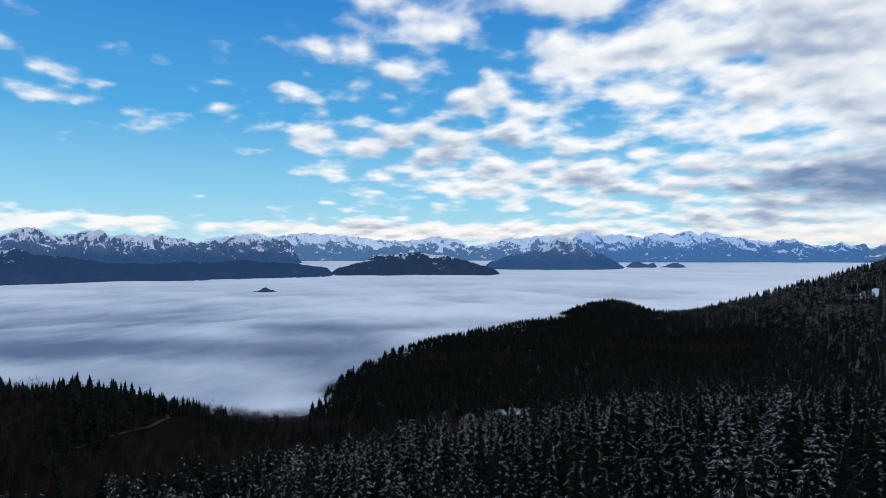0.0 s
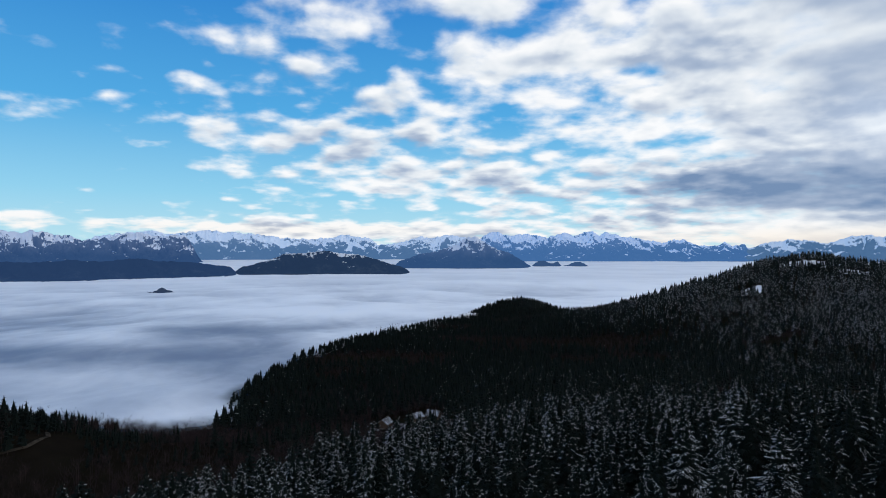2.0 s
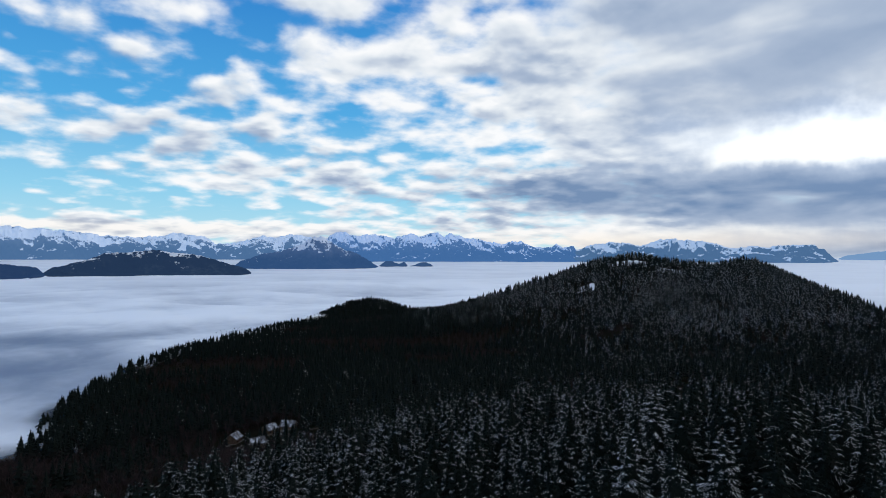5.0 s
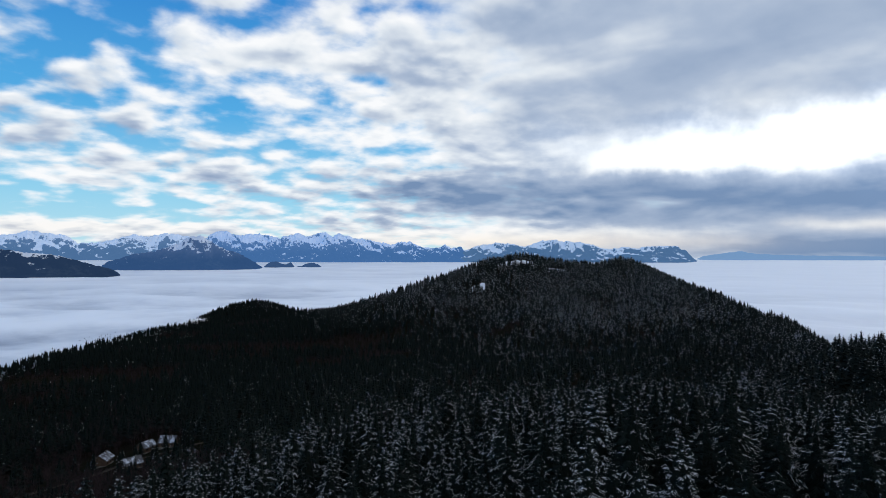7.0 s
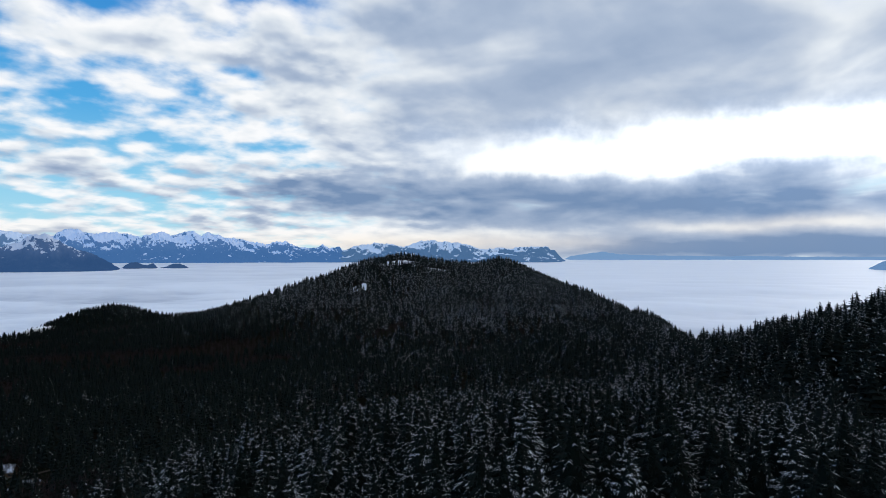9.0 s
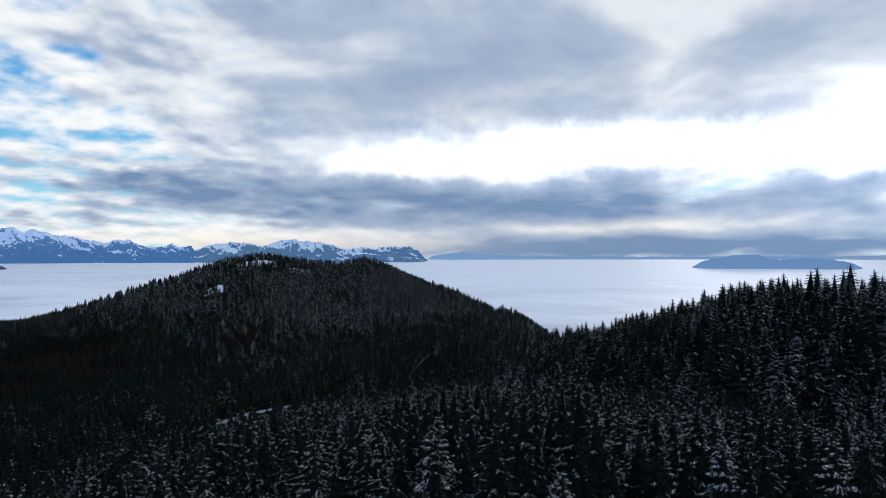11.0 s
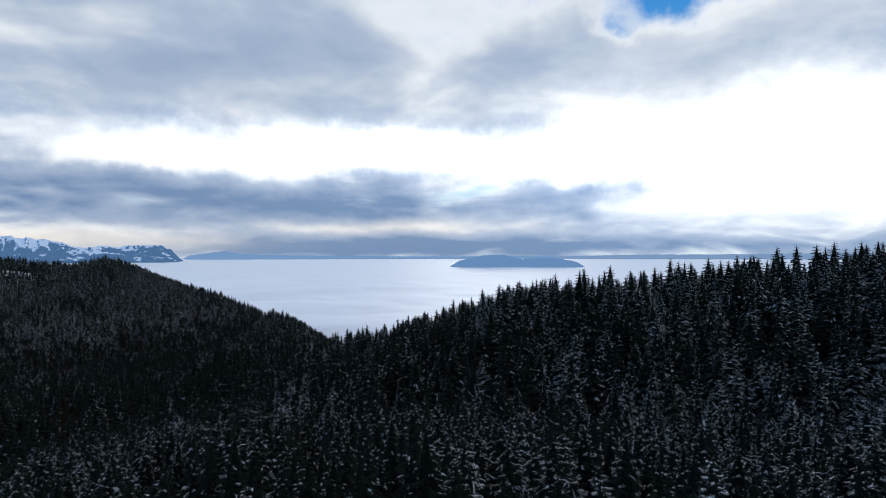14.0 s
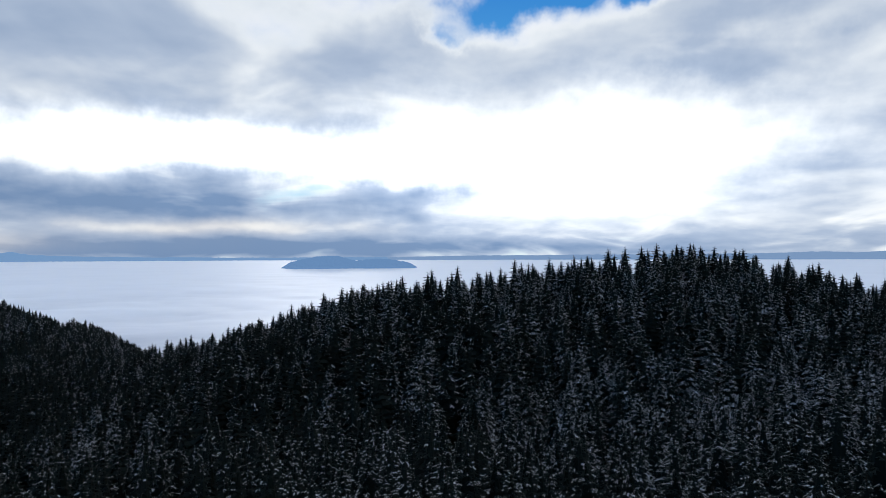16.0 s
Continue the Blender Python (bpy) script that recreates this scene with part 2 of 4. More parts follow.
def mountain_material(name, low, rock, line, spread, haze_glow, haze_amount):
    """Distant slopes: dark forest below, rock and snow above a ragged snow line; the blue haze of the distance is
    painted on as a glow.
    """
    mat, N, bsdf, out = material(name)
    p = here(N)
    geo = N.add("ShaderNodeNewGeometry")
    at = N.add("ShaderNodeAttribute")
    at.attribute_name = "alt"
    alt = at.outputs["Fac"]
    sep = N.add("ShaderNodeSeparateXYZ")
    N.put(sep.inputs[0], geo.outputs["Normal"])
    rid = N.add("ShaderNodeAttribute")
    rid.attribute_name = "ridge"
    n = N.noise(p, 0.011, 5, 0.6, 0.4)
    m = N.noise(p, 0.05, 6, 0.65)
    # snow lies on gentler ground and in the gullies; steep faces and rock ribs stay bare
    h = N.m("MULTIPLY_ADD", N.m("SUBTRACT", n, 0.5), 1.3, alt)
    h = N.m("MULTIPLY_ADD", N.m("SUBTRACT", m, 0.5), 1.1, h)
    h = N.m("MULTIPLY_ADD", N.m("SUBTRACT", rid.outputs["Fac"], 0.62), -0.75, h)
    h = N.m("MULTIPLY_ADD", N.m("SUBTRACT", sep.outputs[2], 0.6), 0.7, h)
    meadow = N.mix(N.m("MULTIPLY", N.step(N.noise(p, 0.009, 5, 0.6), 0.48, 0.62), 0.6), low, (0.045, 0.055, 0.06))
    low = N.mix(N.step(m, 0.35, 0.65), meadow, low)
    base = N.mix(N.step(N.m("ADD", alt, N.m("MULTIPLY", n, 0.5)), 0.6, 1.1), low, rock)
    N.put(bsdf.inputs["Base Color"], N.mix(N.step(h, line - 0.02, line + spread), base, (0.90, 0.91, 0.93)))
    bsdf.inputs["Roughness"].default_value = 1.0
    bsdf.inputs["Specular IOR Level"].default_value = 0.0
    # distance haze painted on: part of the slope gives off blue
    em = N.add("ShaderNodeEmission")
    N.put(em.inputs[0], haze_glow)
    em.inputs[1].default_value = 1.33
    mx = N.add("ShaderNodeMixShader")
    mx.inputs[0].default_value = haze_amount * 0.75
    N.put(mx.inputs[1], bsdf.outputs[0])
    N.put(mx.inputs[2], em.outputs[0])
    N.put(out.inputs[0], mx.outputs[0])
    return mat


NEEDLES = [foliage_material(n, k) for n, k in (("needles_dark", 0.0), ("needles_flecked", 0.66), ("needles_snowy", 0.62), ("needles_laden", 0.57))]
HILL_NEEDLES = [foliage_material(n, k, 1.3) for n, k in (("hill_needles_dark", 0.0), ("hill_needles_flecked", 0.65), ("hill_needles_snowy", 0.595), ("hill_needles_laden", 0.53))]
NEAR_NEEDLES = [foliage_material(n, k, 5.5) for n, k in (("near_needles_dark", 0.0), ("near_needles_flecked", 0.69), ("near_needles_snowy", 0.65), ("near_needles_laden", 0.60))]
SNOW, FLOOR, FOG = snow_material(), ground_material(), fog_material()
BARK = plain_material("bark", (0.018, 0.014, 0.011), (0.045, 0.035, 0.028), 0.8, 0.9, 0.02)
TWIGS = plain_material("bare_twigs", (0.016, 0.012, 0.013), (0.042, 0.029, 0.029), 0.15, 1.0)


# ---- relief ----
FOG_Z = 44.0
EYE = 180.0
CORE, REACH = 1500.0, 3200.0


def lattice(x, y, seed):
    """Smooth value noise on a unit lattice, 0 to 1."""
    xi, yi = np.floor(x).astype(np.int64), np.floor(y).astype(np.int64)
    fx, fy = x - xi, y - yi
    fx, fy = fx * fx * (3 - 2 * fx), fy * fy * (3 - 2 * fy)

    def h(i, j):
        v = (i * 374761393 + j * 668265263 + seed * 1442695041) & 0x7FFFFFFF
        v = ((v ^ (v >> 13)) * 1274126177) & 0x7FFFFFFF
        return ((v ^ (v >> 16)) & 0xFFFF) / 65535.0

    return (h(xi, yi) * (1 - fx) + h(xi + 1, yi) * fx) * (1 - fy) + (h(xi, yi + 1) * (1 - fx) + h(xi + 1, yi + 1) * fx) * fy


def fbm(x, y, seed, octaves=4, gain=0.5):
    out, a, s = 0.0, 1.0, 0.0
    for o in range(octaves):
        out, s = out + a * lattice(x * 2 ** o, y * 2 ** o, seed + o), s + a
        a *= gain
    return out / s


# crest lines of the relief: x, y, height of the ground, fall per metre to the left and to the right of the line
CRESTS = (
    ((520, -899, 130, 0.30, 0.50), (354, -190, 145, 0.30, 0.50), (295, -43, 161, 0.40, 0.60), (287, 25, 153, 0.42, 0.60), (285, 77, 149, 0.40, 0.60), (338, 114, 139, 0.43, 0.60),
     (380, 195, 112, 0.31, 0.60), (417, 266, 98, 0.16, 0.70), (576, 353, 95, 0.22, 0.70), (694, 435, 99, 0.23, 0.70), (782, 555, 118, 0.27, 0.70), (903, 740, 134, 0.20, 0.60),
     (980, 881, 165, 0.38, 0.50), (969, 942, 153, 0.33, 0.50), (891, 1042, 166, 0.28, 0.50), (798, 1080, 161, 0.32, 0.50), (694, 1144, 95, 0.19, 0.50)),
    ((871, 1077, 172, 0.31, 0.40), (698, 1390, 52, 0.20, 0.40), (530, 1498, 32, 0.16, 0.50), (433, 1532, 59, 0.32, 0.50), (352, 1466, 57, 0.26, 0.50), (269, 1392, 34, 0.08, 0.50), (80, 1096, 36, 0.08, 0.50),
     (-12, 935, 42, 0.06, 0.50), (-60, 835, 43, 0.05, 0.50), (-86, 692, 43, 0.05, 0.45), (-105, 612, 41, 0.06, 0.45), (-116, 560, 30, 0.10, 0.40)),
    ((330, -258, 160, 0.30, 0.30), (119, -60, 138, 0.25, 0.25), (73, 40, 131, 0.24, 0.24), (81, 98, 132, 0.24, 0.23), (39, 133, 115, 0.23, 0.23), (-40, 130, 110, 0.23, 0.23),
     (-160, 60, 100, 0.25, 0.25)),
    ((-700, 60, 130, 0.20, 0.24), (-420, 260, 116, 0.23, 0.24), (-228, 335, 102, 0.35, 0.24), (-186, 343, 84, 0.29, 0.24), (-166, 434, 52, 0.25, 0.24), (-140, 499, 31, 0.24, 0.26),
     (-120, 560, 5, 0.30, 0.30)),
    ((397, 302, 80, 0.30, 0.30), (253, 338, 73, 0.09, 0.09), (104, 425, 60, 0.10, 0.10), (20, 468, 43, 0.12, 0.12), (-40, 520, 24, 0.14, 0.14), (-100, 600, -4, 0.16, 0.16)),
    ((640, 1010, 78, 0.25, 0.25), (470, 1040, 50, 0.08, 0.08), (300, 960, 37, 0.07, 0.07), (150, 800, 34, 0.07, 0.07), (60, 640, 36, 0.09, 0.09)),
)


def ground_height(x, y):
    x, y = np.asarray(x, float), np.asarray(y, float)
    best = []
    for line in CRESTS:
        top = np.full(x.shape, -400.0)
        for a, b in zip(line, line[1:]):
            ux, uy = b[0] - a[0], b[1] - a[1]
            t = np.clip(((x - a[0]) * ux + (y - a[1]) * uy) / (ux * ux + uy * uy), 0, 1)
            px, py = x - a[0] - t * ux, y - a[1] - t * uy
            w = 0.5 + 0.5 * np.clip((ux * py - uy * px) / math.hypot(ux, uy) / 20, -1, 1)
            fall = w * (a[3] + (b[3] - a[3]) * t) + (1 - w) * (a[4] + (b[4] - a[4]) * t)
            top = np.maximum(top, a[2] + (b[2] - a[2]) * t - fall * (np.hypot(np.hypot(px, py), 14.0) - 14.0))
        best.append(top)
    s = 7.0
    h = s * np.log(sum(np.exp(np.clip(b, -300, 400) / s) for b in best))
    h = h + 9.0 * (fbm(x / 160, y / 160, 11) - 0.5) + 2.5 * (fbm(x / 30, y / 30, 17, 3) - 0.5)
    q = np.clip((y - 0.3 * x - 260) / 160, 0, 1) * np.clip((x + 40) / 120, 0, 1)
    return np.maximum(h + 5.0 * q * q * (3 - 2 * q), -60.0)


def link_mesh(name, verts, faces, mats, parent=None, indices=None, smooth=False):
    """A mesh from arrays: verts (n, 3), faces (m, 3 or 4)."""
    verts, faces = np.asarray(verts, np.float32), np.asarray(faces, np.int32)
    me = bpy.data.meshes.new(name)
    k = faces.shape[1]
    me.vertices.add(len(verts))
    me.vertices.foreach_set("co", verts.ravel())
    me.loops.add(faces.size)
    me.loops.foreach_set("vertex_index", faces.ravel())
    me.polygons.add(len(faces))
    me.polygons.foreach_set("loop_start", np.arange(0, faces.size, k, dtype=np.int32))
    for mat in mats:
        me.materials.append(mat)
    if indices is not None:
        me.polygons.foreach_set("material_index", np.asarray(indices, np.int32))
    me.polygons.foreach_set("use_smooth", np.full(len(faces), smooth))
    me.update(calc_edges=True)
    me.validate()
    ob = new(name, me)
    if parent is not None:
        ob.parent = parent
    return ob


def grid_faces(rows, cols):
    i = np.arange(rows - 1)[:, None] * cols + np.arange(cols - 1)[None, :]
    i = i.ravel()
    return np.stack([i, i + 1, i + cols + 1, i + cols], 1)


def attribute(ob, name, values):
    a = ob.data.attributes.new(name, "FLOAT", "POINT")
    a.data.foreach_set("value", np.asarray(values, np.float32))


# open spots in the woods: x, y, half length, half width, turn in degrees, snow on them
CLEARINGS = [(834, 1029, 34, 13, -35, 1.0), (868, 952, 24, 9, -35, 1.0), (684, 974, 15, 10, 0, 0.95),
             (258, 377, 40, 9, -10, 0.2), (320, 369, 26, 8, 27, 0.2), (264, 388, 36, 5, -10, 0.62), (318, 378, 18, 4.0, 27, 0.45), (34, 414, 33, 46, 0, 0.10), (-19, 384, 24, 6, 40, 0.1), (-190, 385, 26, 10, 20, 0.0), (-150, 336, 10, 34, 10, 0.0), (-140, 318, 12, 26, 20, 0.0)]


def in_clearing(x, y, grow=1.0):
    hit = np.zeros(np.shape(x), bool)
    for cx, cy, a, b, turn, _ in CLEARINGS:
        c, s = math.cos(radians(turn)), math.sin(radians(turn))
        u, v = (x - cx) * c + (y - cy) * s, -(x - cx) * s + (y - cy) * c
        hit |= (u / (a * grow)) ** 2 + (v / (b * grow)) ** 2 < 1
    return hit


def snow_cover(x, y, h):
    """How snowy the woods are at a place: high ground most, the sheltered valley hardly."""
    v = np.clip((h - 55) / 50, 0, 1) * (0.44 + 1.1 * (fbm(x / 110, y / 110, 41, 3) - 0.42))
    hill = np.clip((y - 420) / 120, 0, 1) * np.clip((x - 280) / 200, 0, 1)
    v = v * (1 - hill) + hill * np.clip((h - 34) / 56, 0, 1) * (0.74 + 0.5 * (fbm(x / 110, y / 110, 41, 3) - 0.5))
    v = v + 0.13 * np.clip((x - 110) / 90, 0, 1) * np.clip((170 - y) / 60, 0, 1)
    v = v - 0.50 * np.exp(-((x - 330) / 150) ** 2 - ((y - 200) / 90) ** 2)
    v = v - 0.25 * np.exp(-((x + 60) / 130) ** 2 - ((y - 330) / 130) ** 2)
    return np.clip(v, 0, 1)


def spaced(lo, hi, fine_lo, fine_hi, step, grow=1.22):
    mid = list(np.arange(fine_lo, fine_hi + 0.1, step))
    a, d, left = fine_lo, step, []
    while a > lo:
        d *= grow
        a -= d
        left.append(max(a, lo))
    b, d, right = mid[-1], step, []
    while b < hi:
        d *= grow
        b += d
        right.append(min(b, hi))
    return np.array(left[::-1] + mid + right)


def build_ground():
    xs, ys = spaced(-4600, 4600, -480, 1150, 11), spaced(-4600, 4600, -240, 1680, 11)
    X, Y = np.meshgrid(xs, ys)
    Z = ground_height(X, Y)
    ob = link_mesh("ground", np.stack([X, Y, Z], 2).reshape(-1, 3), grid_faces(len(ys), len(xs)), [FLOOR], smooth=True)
    S = snow_cover(X, Y, Z) * np.where(Y > 420, 0.42, 0.75)
    for cl in CLEARINGS:
        c, s = math.cos(radians(cl[4])), math.sin(radians(cl[4]))
        u, v = (X - cl[0]) * c + (Y - cl[1]) * s, -(X - cl[0]) * s + (Y - cl[1]) * c
        r = (u / (cl[2] * 1.1)) ** 2 + (v / (cl[3] * 1.2)) ** 2
        S = np.where(r < 1.6, cl[5], S)
    attribute(ob, "snow", S.ravel())
    tagged(ob, "steep forest floor of brown litter with patches of old snow", "ground", kind="structure")


def fog_height(r):
    """Height of the level fog top at a drawn-in distance r."""
    r = np.asarray(r, float)
    u = np.clip((r - CORE) / REACH, 0, 0.985)
    true = np.where(r > CORE, CORE + REACH * u / (1 - u), np.maximum(r, 1.0))
    return np.where(r > CORE, EYE - (EYE - FOG_Z) * r / true, FOG_Z), true


def build_fog():
    rr = [60.0]
    while rr[-1] < 4640:
        rr.append(rr[-1] + np.clip(rr[-1] * 0.014, 8.0, 30.0))
    rr = np.array(rr)
    az = np.radians(np.concatenate([np.arange(-46, 140, 0.48), np.arange(140, 314.1, 4.35)]))
    n_az = len(az) - 1
    R, A = np.meshgrid(rr, az, indexing="ij")
    X, Y = R * np.sin(A), R * np.cos(A) + 40
    base, true = fog_height(R)
    tx, ty = true * np.sin(A), true * np.cos(A)
    wx = tx + 260 * (fbm(tx / 600, ty / 600, 19, 3) - 0.5)
    wy = ty + 420 * (fbm(tx / 520, ty / 700, 29, 3) - 0.5)
    big = 2.2 * (fbm(wx / 620 + wy / 2400, wy / 620, 71, 4, 0.5) - 0.5)
    mid = 2.0 * (fbm(wx / 190, wy / 240, 83, 4, 0.5) - 0.5)
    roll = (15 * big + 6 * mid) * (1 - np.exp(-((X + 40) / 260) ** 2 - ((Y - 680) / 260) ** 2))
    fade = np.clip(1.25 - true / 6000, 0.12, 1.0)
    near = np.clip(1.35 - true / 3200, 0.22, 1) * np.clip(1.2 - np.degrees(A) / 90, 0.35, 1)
    Z = base + roll * R / true * fade
    # a tongue of fog pushes up between the spur and the shoulder
    Z = Z + 6 * np.exp(-((X + 175) / 60) ** 2 - ((Y - 600) / 85) ** 2)
    # the bank stops at the long wooded shoulder: behind it the fog lies lower
    shore = ((-100, 606), (-84, 692), (-58, 835), (-10, 935), (85, 1096), (269, 1392), (433, 1532), (700, 1390), (871, 1077), (640, 500), (100, 380), (-40, 480))
    inside = np.zeros(X.shape, bool)
    for (ax, ay), (bx, by) in zip(shore, shore[1:] + shore[:1]):
        inside ^= ((ay > Y) != (by > Y)) & (X < (bx - ax) * (Y - ay) / (by - ay + 1e-9) + ax)
    Z = np.where(inside, Z - 34, Z)
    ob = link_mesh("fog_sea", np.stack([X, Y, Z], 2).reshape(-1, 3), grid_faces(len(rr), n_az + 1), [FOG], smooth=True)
    G = ground_height(X, Y)
    # shade painted into the tone: dark patches, pale crests, darker nearby, paler sunward
    shade_patch = 0.95 * np.exp(-((X + 430) / 300) ** 2 - ((Y - 900) / 110) ** 2) + 0.7 * np.exp(-((X + 250) / 160) ** 2 - ((Y - 1150) / 90) ** 2)
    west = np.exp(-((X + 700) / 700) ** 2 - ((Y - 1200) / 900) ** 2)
    attribute(ob, "roll", np.clip(0.74 + near * (0.62 * big + 0.42 * mid) - 0.62 * shade_patch - 0.22 * west - 0.46 * np.clip((1500 - true) / 900, 0, 1) + 0.15 * np.clip((np.degrees(A) - 20) / 40, 0, 1) * (np.degrees(A) < 200), -0.2, 1.1).ravel())
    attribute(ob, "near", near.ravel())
    attribute(ob, "depth", np.clip((Z - G + 1) / 11, 0, 1.6).ravel())
    tagged(ob, "pale grey-blue sea of low fog with soft rolling billows filling the valley", "fog", kind="structure")


def massif(name, eye, profile, front, back, low, rock, line, spread, haze_glow, amount, rough, label, cols=300, rows=26, seed=1):
    """A range of far mountains: crest by bearing and angle of height, with spurs and gullies running down to the fog."""
    ex, ey = eye
    front, front_end = front if isinstance(front, tuple) else (front, front)
    pa, pe = np.array([p[0] for p in profile]), np.array([p[1] for p in profile])
    az = np.linspace(pa[0], pa[-1], cols)
    crest = np.interp(az, pa, pe)
    span = back - front
    u = np.linspace(0, 1.25, rows)
    U, A = np.meshgrid(u, az, indexing="ij")
    C = np.broadcast_to(crest, U.shape)
    foot = np.degrees(np.arctan2(float(fog_height(front)[0]) - EYE, front)) - 0.25
    wa = A + 2.2 * (fbm(A * 0.6, U * 1.8, seed + 3, 4) - 0.5) + 3.5 * (U - 0.5) * (fbm(A * 0.25, U * 0.5, seed + 9, 2) - 0.5)
    ridge = 1 - np.abs(2 * fbm(wa * 0.95, U * 3.0 + 0.25 * wa, seed + 5, 5, 0.58) - 1)
    spur = 1 - np.abs(2 * fbm(wa * 0.42, U * 0.8, seed + 25, 4) - 1)
    C = foot + (C - foot) * np.clip(np.minimum(A - pa[0], pa[-1] - A) / 1.6, 0, 1) ** 0.8
    s = np.clip(U, 0, 1)
    body = s ** (0.55 + 0.7 * spur) * (1 - rough * (1 - ridge) * 2.2 * s * (1.03 - s))
    tip = (fbm(A * 3.4, A * 0 + seed, seed + 55, 4, 0.6) - 0.5) * rough * 0.40
    E = foot + (C + tip - foot) * body - np.clip(U - 1, 0, 1) * 6
    wiggle = ((spur - 0.5) * 0.30 + (ridge - 0.6) * 0.22) * span * np.clip(s * 1.6, 0, 1)
    D = front + span * U - wiggle + (front_end - front) * (A - pa[0]) / (pa[-1] - pa[0])
    ang = np.radians(A)
    X, Y = ex + D * np.sin(ang), ey + D * np.cos(ang)
    Z = EYE + D * np.tan(np.radians(E))
    ob = link_mesh(name, np.stack([X, Y, Z], 2).reshape(-1, 3), grid_faces(rows, cols),
                   [mountain_material(name + "_slopes", low, rock, line, spread, haze_glow, amount)], smooth=True)
    attribute(ob, "alt", np.clip((E - foot) / max(2.6, 0.01), 0, 1.5).ravel())
    attribute(ob, "ridge", ridge.ravel())
    tagged(ob, label, "mountain", kind="structure")
    return ob


build_ground()
build_fog()
# forest tones with some haze blue put into the colour
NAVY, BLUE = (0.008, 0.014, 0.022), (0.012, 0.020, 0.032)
ROCK = (0.09, 0.10, 0.12)
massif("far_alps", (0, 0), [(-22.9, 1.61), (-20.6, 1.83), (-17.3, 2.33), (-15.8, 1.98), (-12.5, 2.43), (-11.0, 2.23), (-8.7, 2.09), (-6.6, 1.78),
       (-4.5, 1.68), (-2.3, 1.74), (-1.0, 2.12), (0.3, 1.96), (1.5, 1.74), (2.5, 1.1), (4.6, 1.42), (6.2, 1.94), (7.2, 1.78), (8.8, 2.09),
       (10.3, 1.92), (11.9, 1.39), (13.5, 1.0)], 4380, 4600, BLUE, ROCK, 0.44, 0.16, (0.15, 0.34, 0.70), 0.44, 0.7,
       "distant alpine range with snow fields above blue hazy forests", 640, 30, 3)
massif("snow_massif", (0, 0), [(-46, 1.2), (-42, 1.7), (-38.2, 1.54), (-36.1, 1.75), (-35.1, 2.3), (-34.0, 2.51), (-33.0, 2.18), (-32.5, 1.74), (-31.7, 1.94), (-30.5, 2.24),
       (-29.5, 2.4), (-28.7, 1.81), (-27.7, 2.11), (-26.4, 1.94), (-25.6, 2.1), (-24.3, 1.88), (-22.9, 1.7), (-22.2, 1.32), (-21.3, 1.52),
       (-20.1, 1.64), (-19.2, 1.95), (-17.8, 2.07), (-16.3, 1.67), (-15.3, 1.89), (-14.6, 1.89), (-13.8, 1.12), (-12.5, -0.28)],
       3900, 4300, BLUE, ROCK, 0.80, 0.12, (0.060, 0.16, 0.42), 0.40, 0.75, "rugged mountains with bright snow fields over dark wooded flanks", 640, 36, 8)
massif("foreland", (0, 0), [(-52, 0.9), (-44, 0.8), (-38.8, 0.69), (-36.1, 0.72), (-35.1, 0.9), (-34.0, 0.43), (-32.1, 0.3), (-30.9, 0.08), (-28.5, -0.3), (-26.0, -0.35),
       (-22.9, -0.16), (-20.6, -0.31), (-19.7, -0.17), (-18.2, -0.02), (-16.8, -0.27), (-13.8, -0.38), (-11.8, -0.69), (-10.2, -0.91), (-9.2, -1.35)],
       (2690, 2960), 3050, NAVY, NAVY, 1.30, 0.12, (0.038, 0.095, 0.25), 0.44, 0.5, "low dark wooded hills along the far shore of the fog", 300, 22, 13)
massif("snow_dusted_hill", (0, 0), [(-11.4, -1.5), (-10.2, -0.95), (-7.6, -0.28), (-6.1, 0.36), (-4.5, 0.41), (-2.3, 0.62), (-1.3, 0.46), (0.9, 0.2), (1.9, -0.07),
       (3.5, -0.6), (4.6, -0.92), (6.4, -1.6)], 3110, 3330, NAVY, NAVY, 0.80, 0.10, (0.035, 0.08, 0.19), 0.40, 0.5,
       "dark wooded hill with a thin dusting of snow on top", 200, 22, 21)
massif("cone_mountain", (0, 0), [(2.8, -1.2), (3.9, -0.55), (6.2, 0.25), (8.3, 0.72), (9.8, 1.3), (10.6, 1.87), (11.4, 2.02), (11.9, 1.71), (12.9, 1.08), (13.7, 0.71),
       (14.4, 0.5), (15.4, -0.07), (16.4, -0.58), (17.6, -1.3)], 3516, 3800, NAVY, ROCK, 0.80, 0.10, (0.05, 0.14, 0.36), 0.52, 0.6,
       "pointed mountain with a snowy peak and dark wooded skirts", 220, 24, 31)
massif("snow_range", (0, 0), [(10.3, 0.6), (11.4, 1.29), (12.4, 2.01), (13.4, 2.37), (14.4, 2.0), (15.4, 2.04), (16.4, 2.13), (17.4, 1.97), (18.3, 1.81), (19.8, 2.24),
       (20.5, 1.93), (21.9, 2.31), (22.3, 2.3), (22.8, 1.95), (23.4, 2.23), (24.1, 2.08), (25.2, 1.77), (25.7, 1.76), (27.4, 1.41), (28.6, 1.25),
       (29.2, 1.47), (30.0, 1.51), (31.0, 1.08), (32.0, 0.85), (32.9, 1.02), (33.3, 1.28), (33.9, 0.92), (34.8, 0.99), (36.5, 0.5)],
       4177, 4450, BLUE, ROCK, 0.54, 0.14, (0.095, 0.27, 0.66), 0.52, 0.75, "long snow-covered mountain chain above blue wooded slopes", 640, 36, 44)
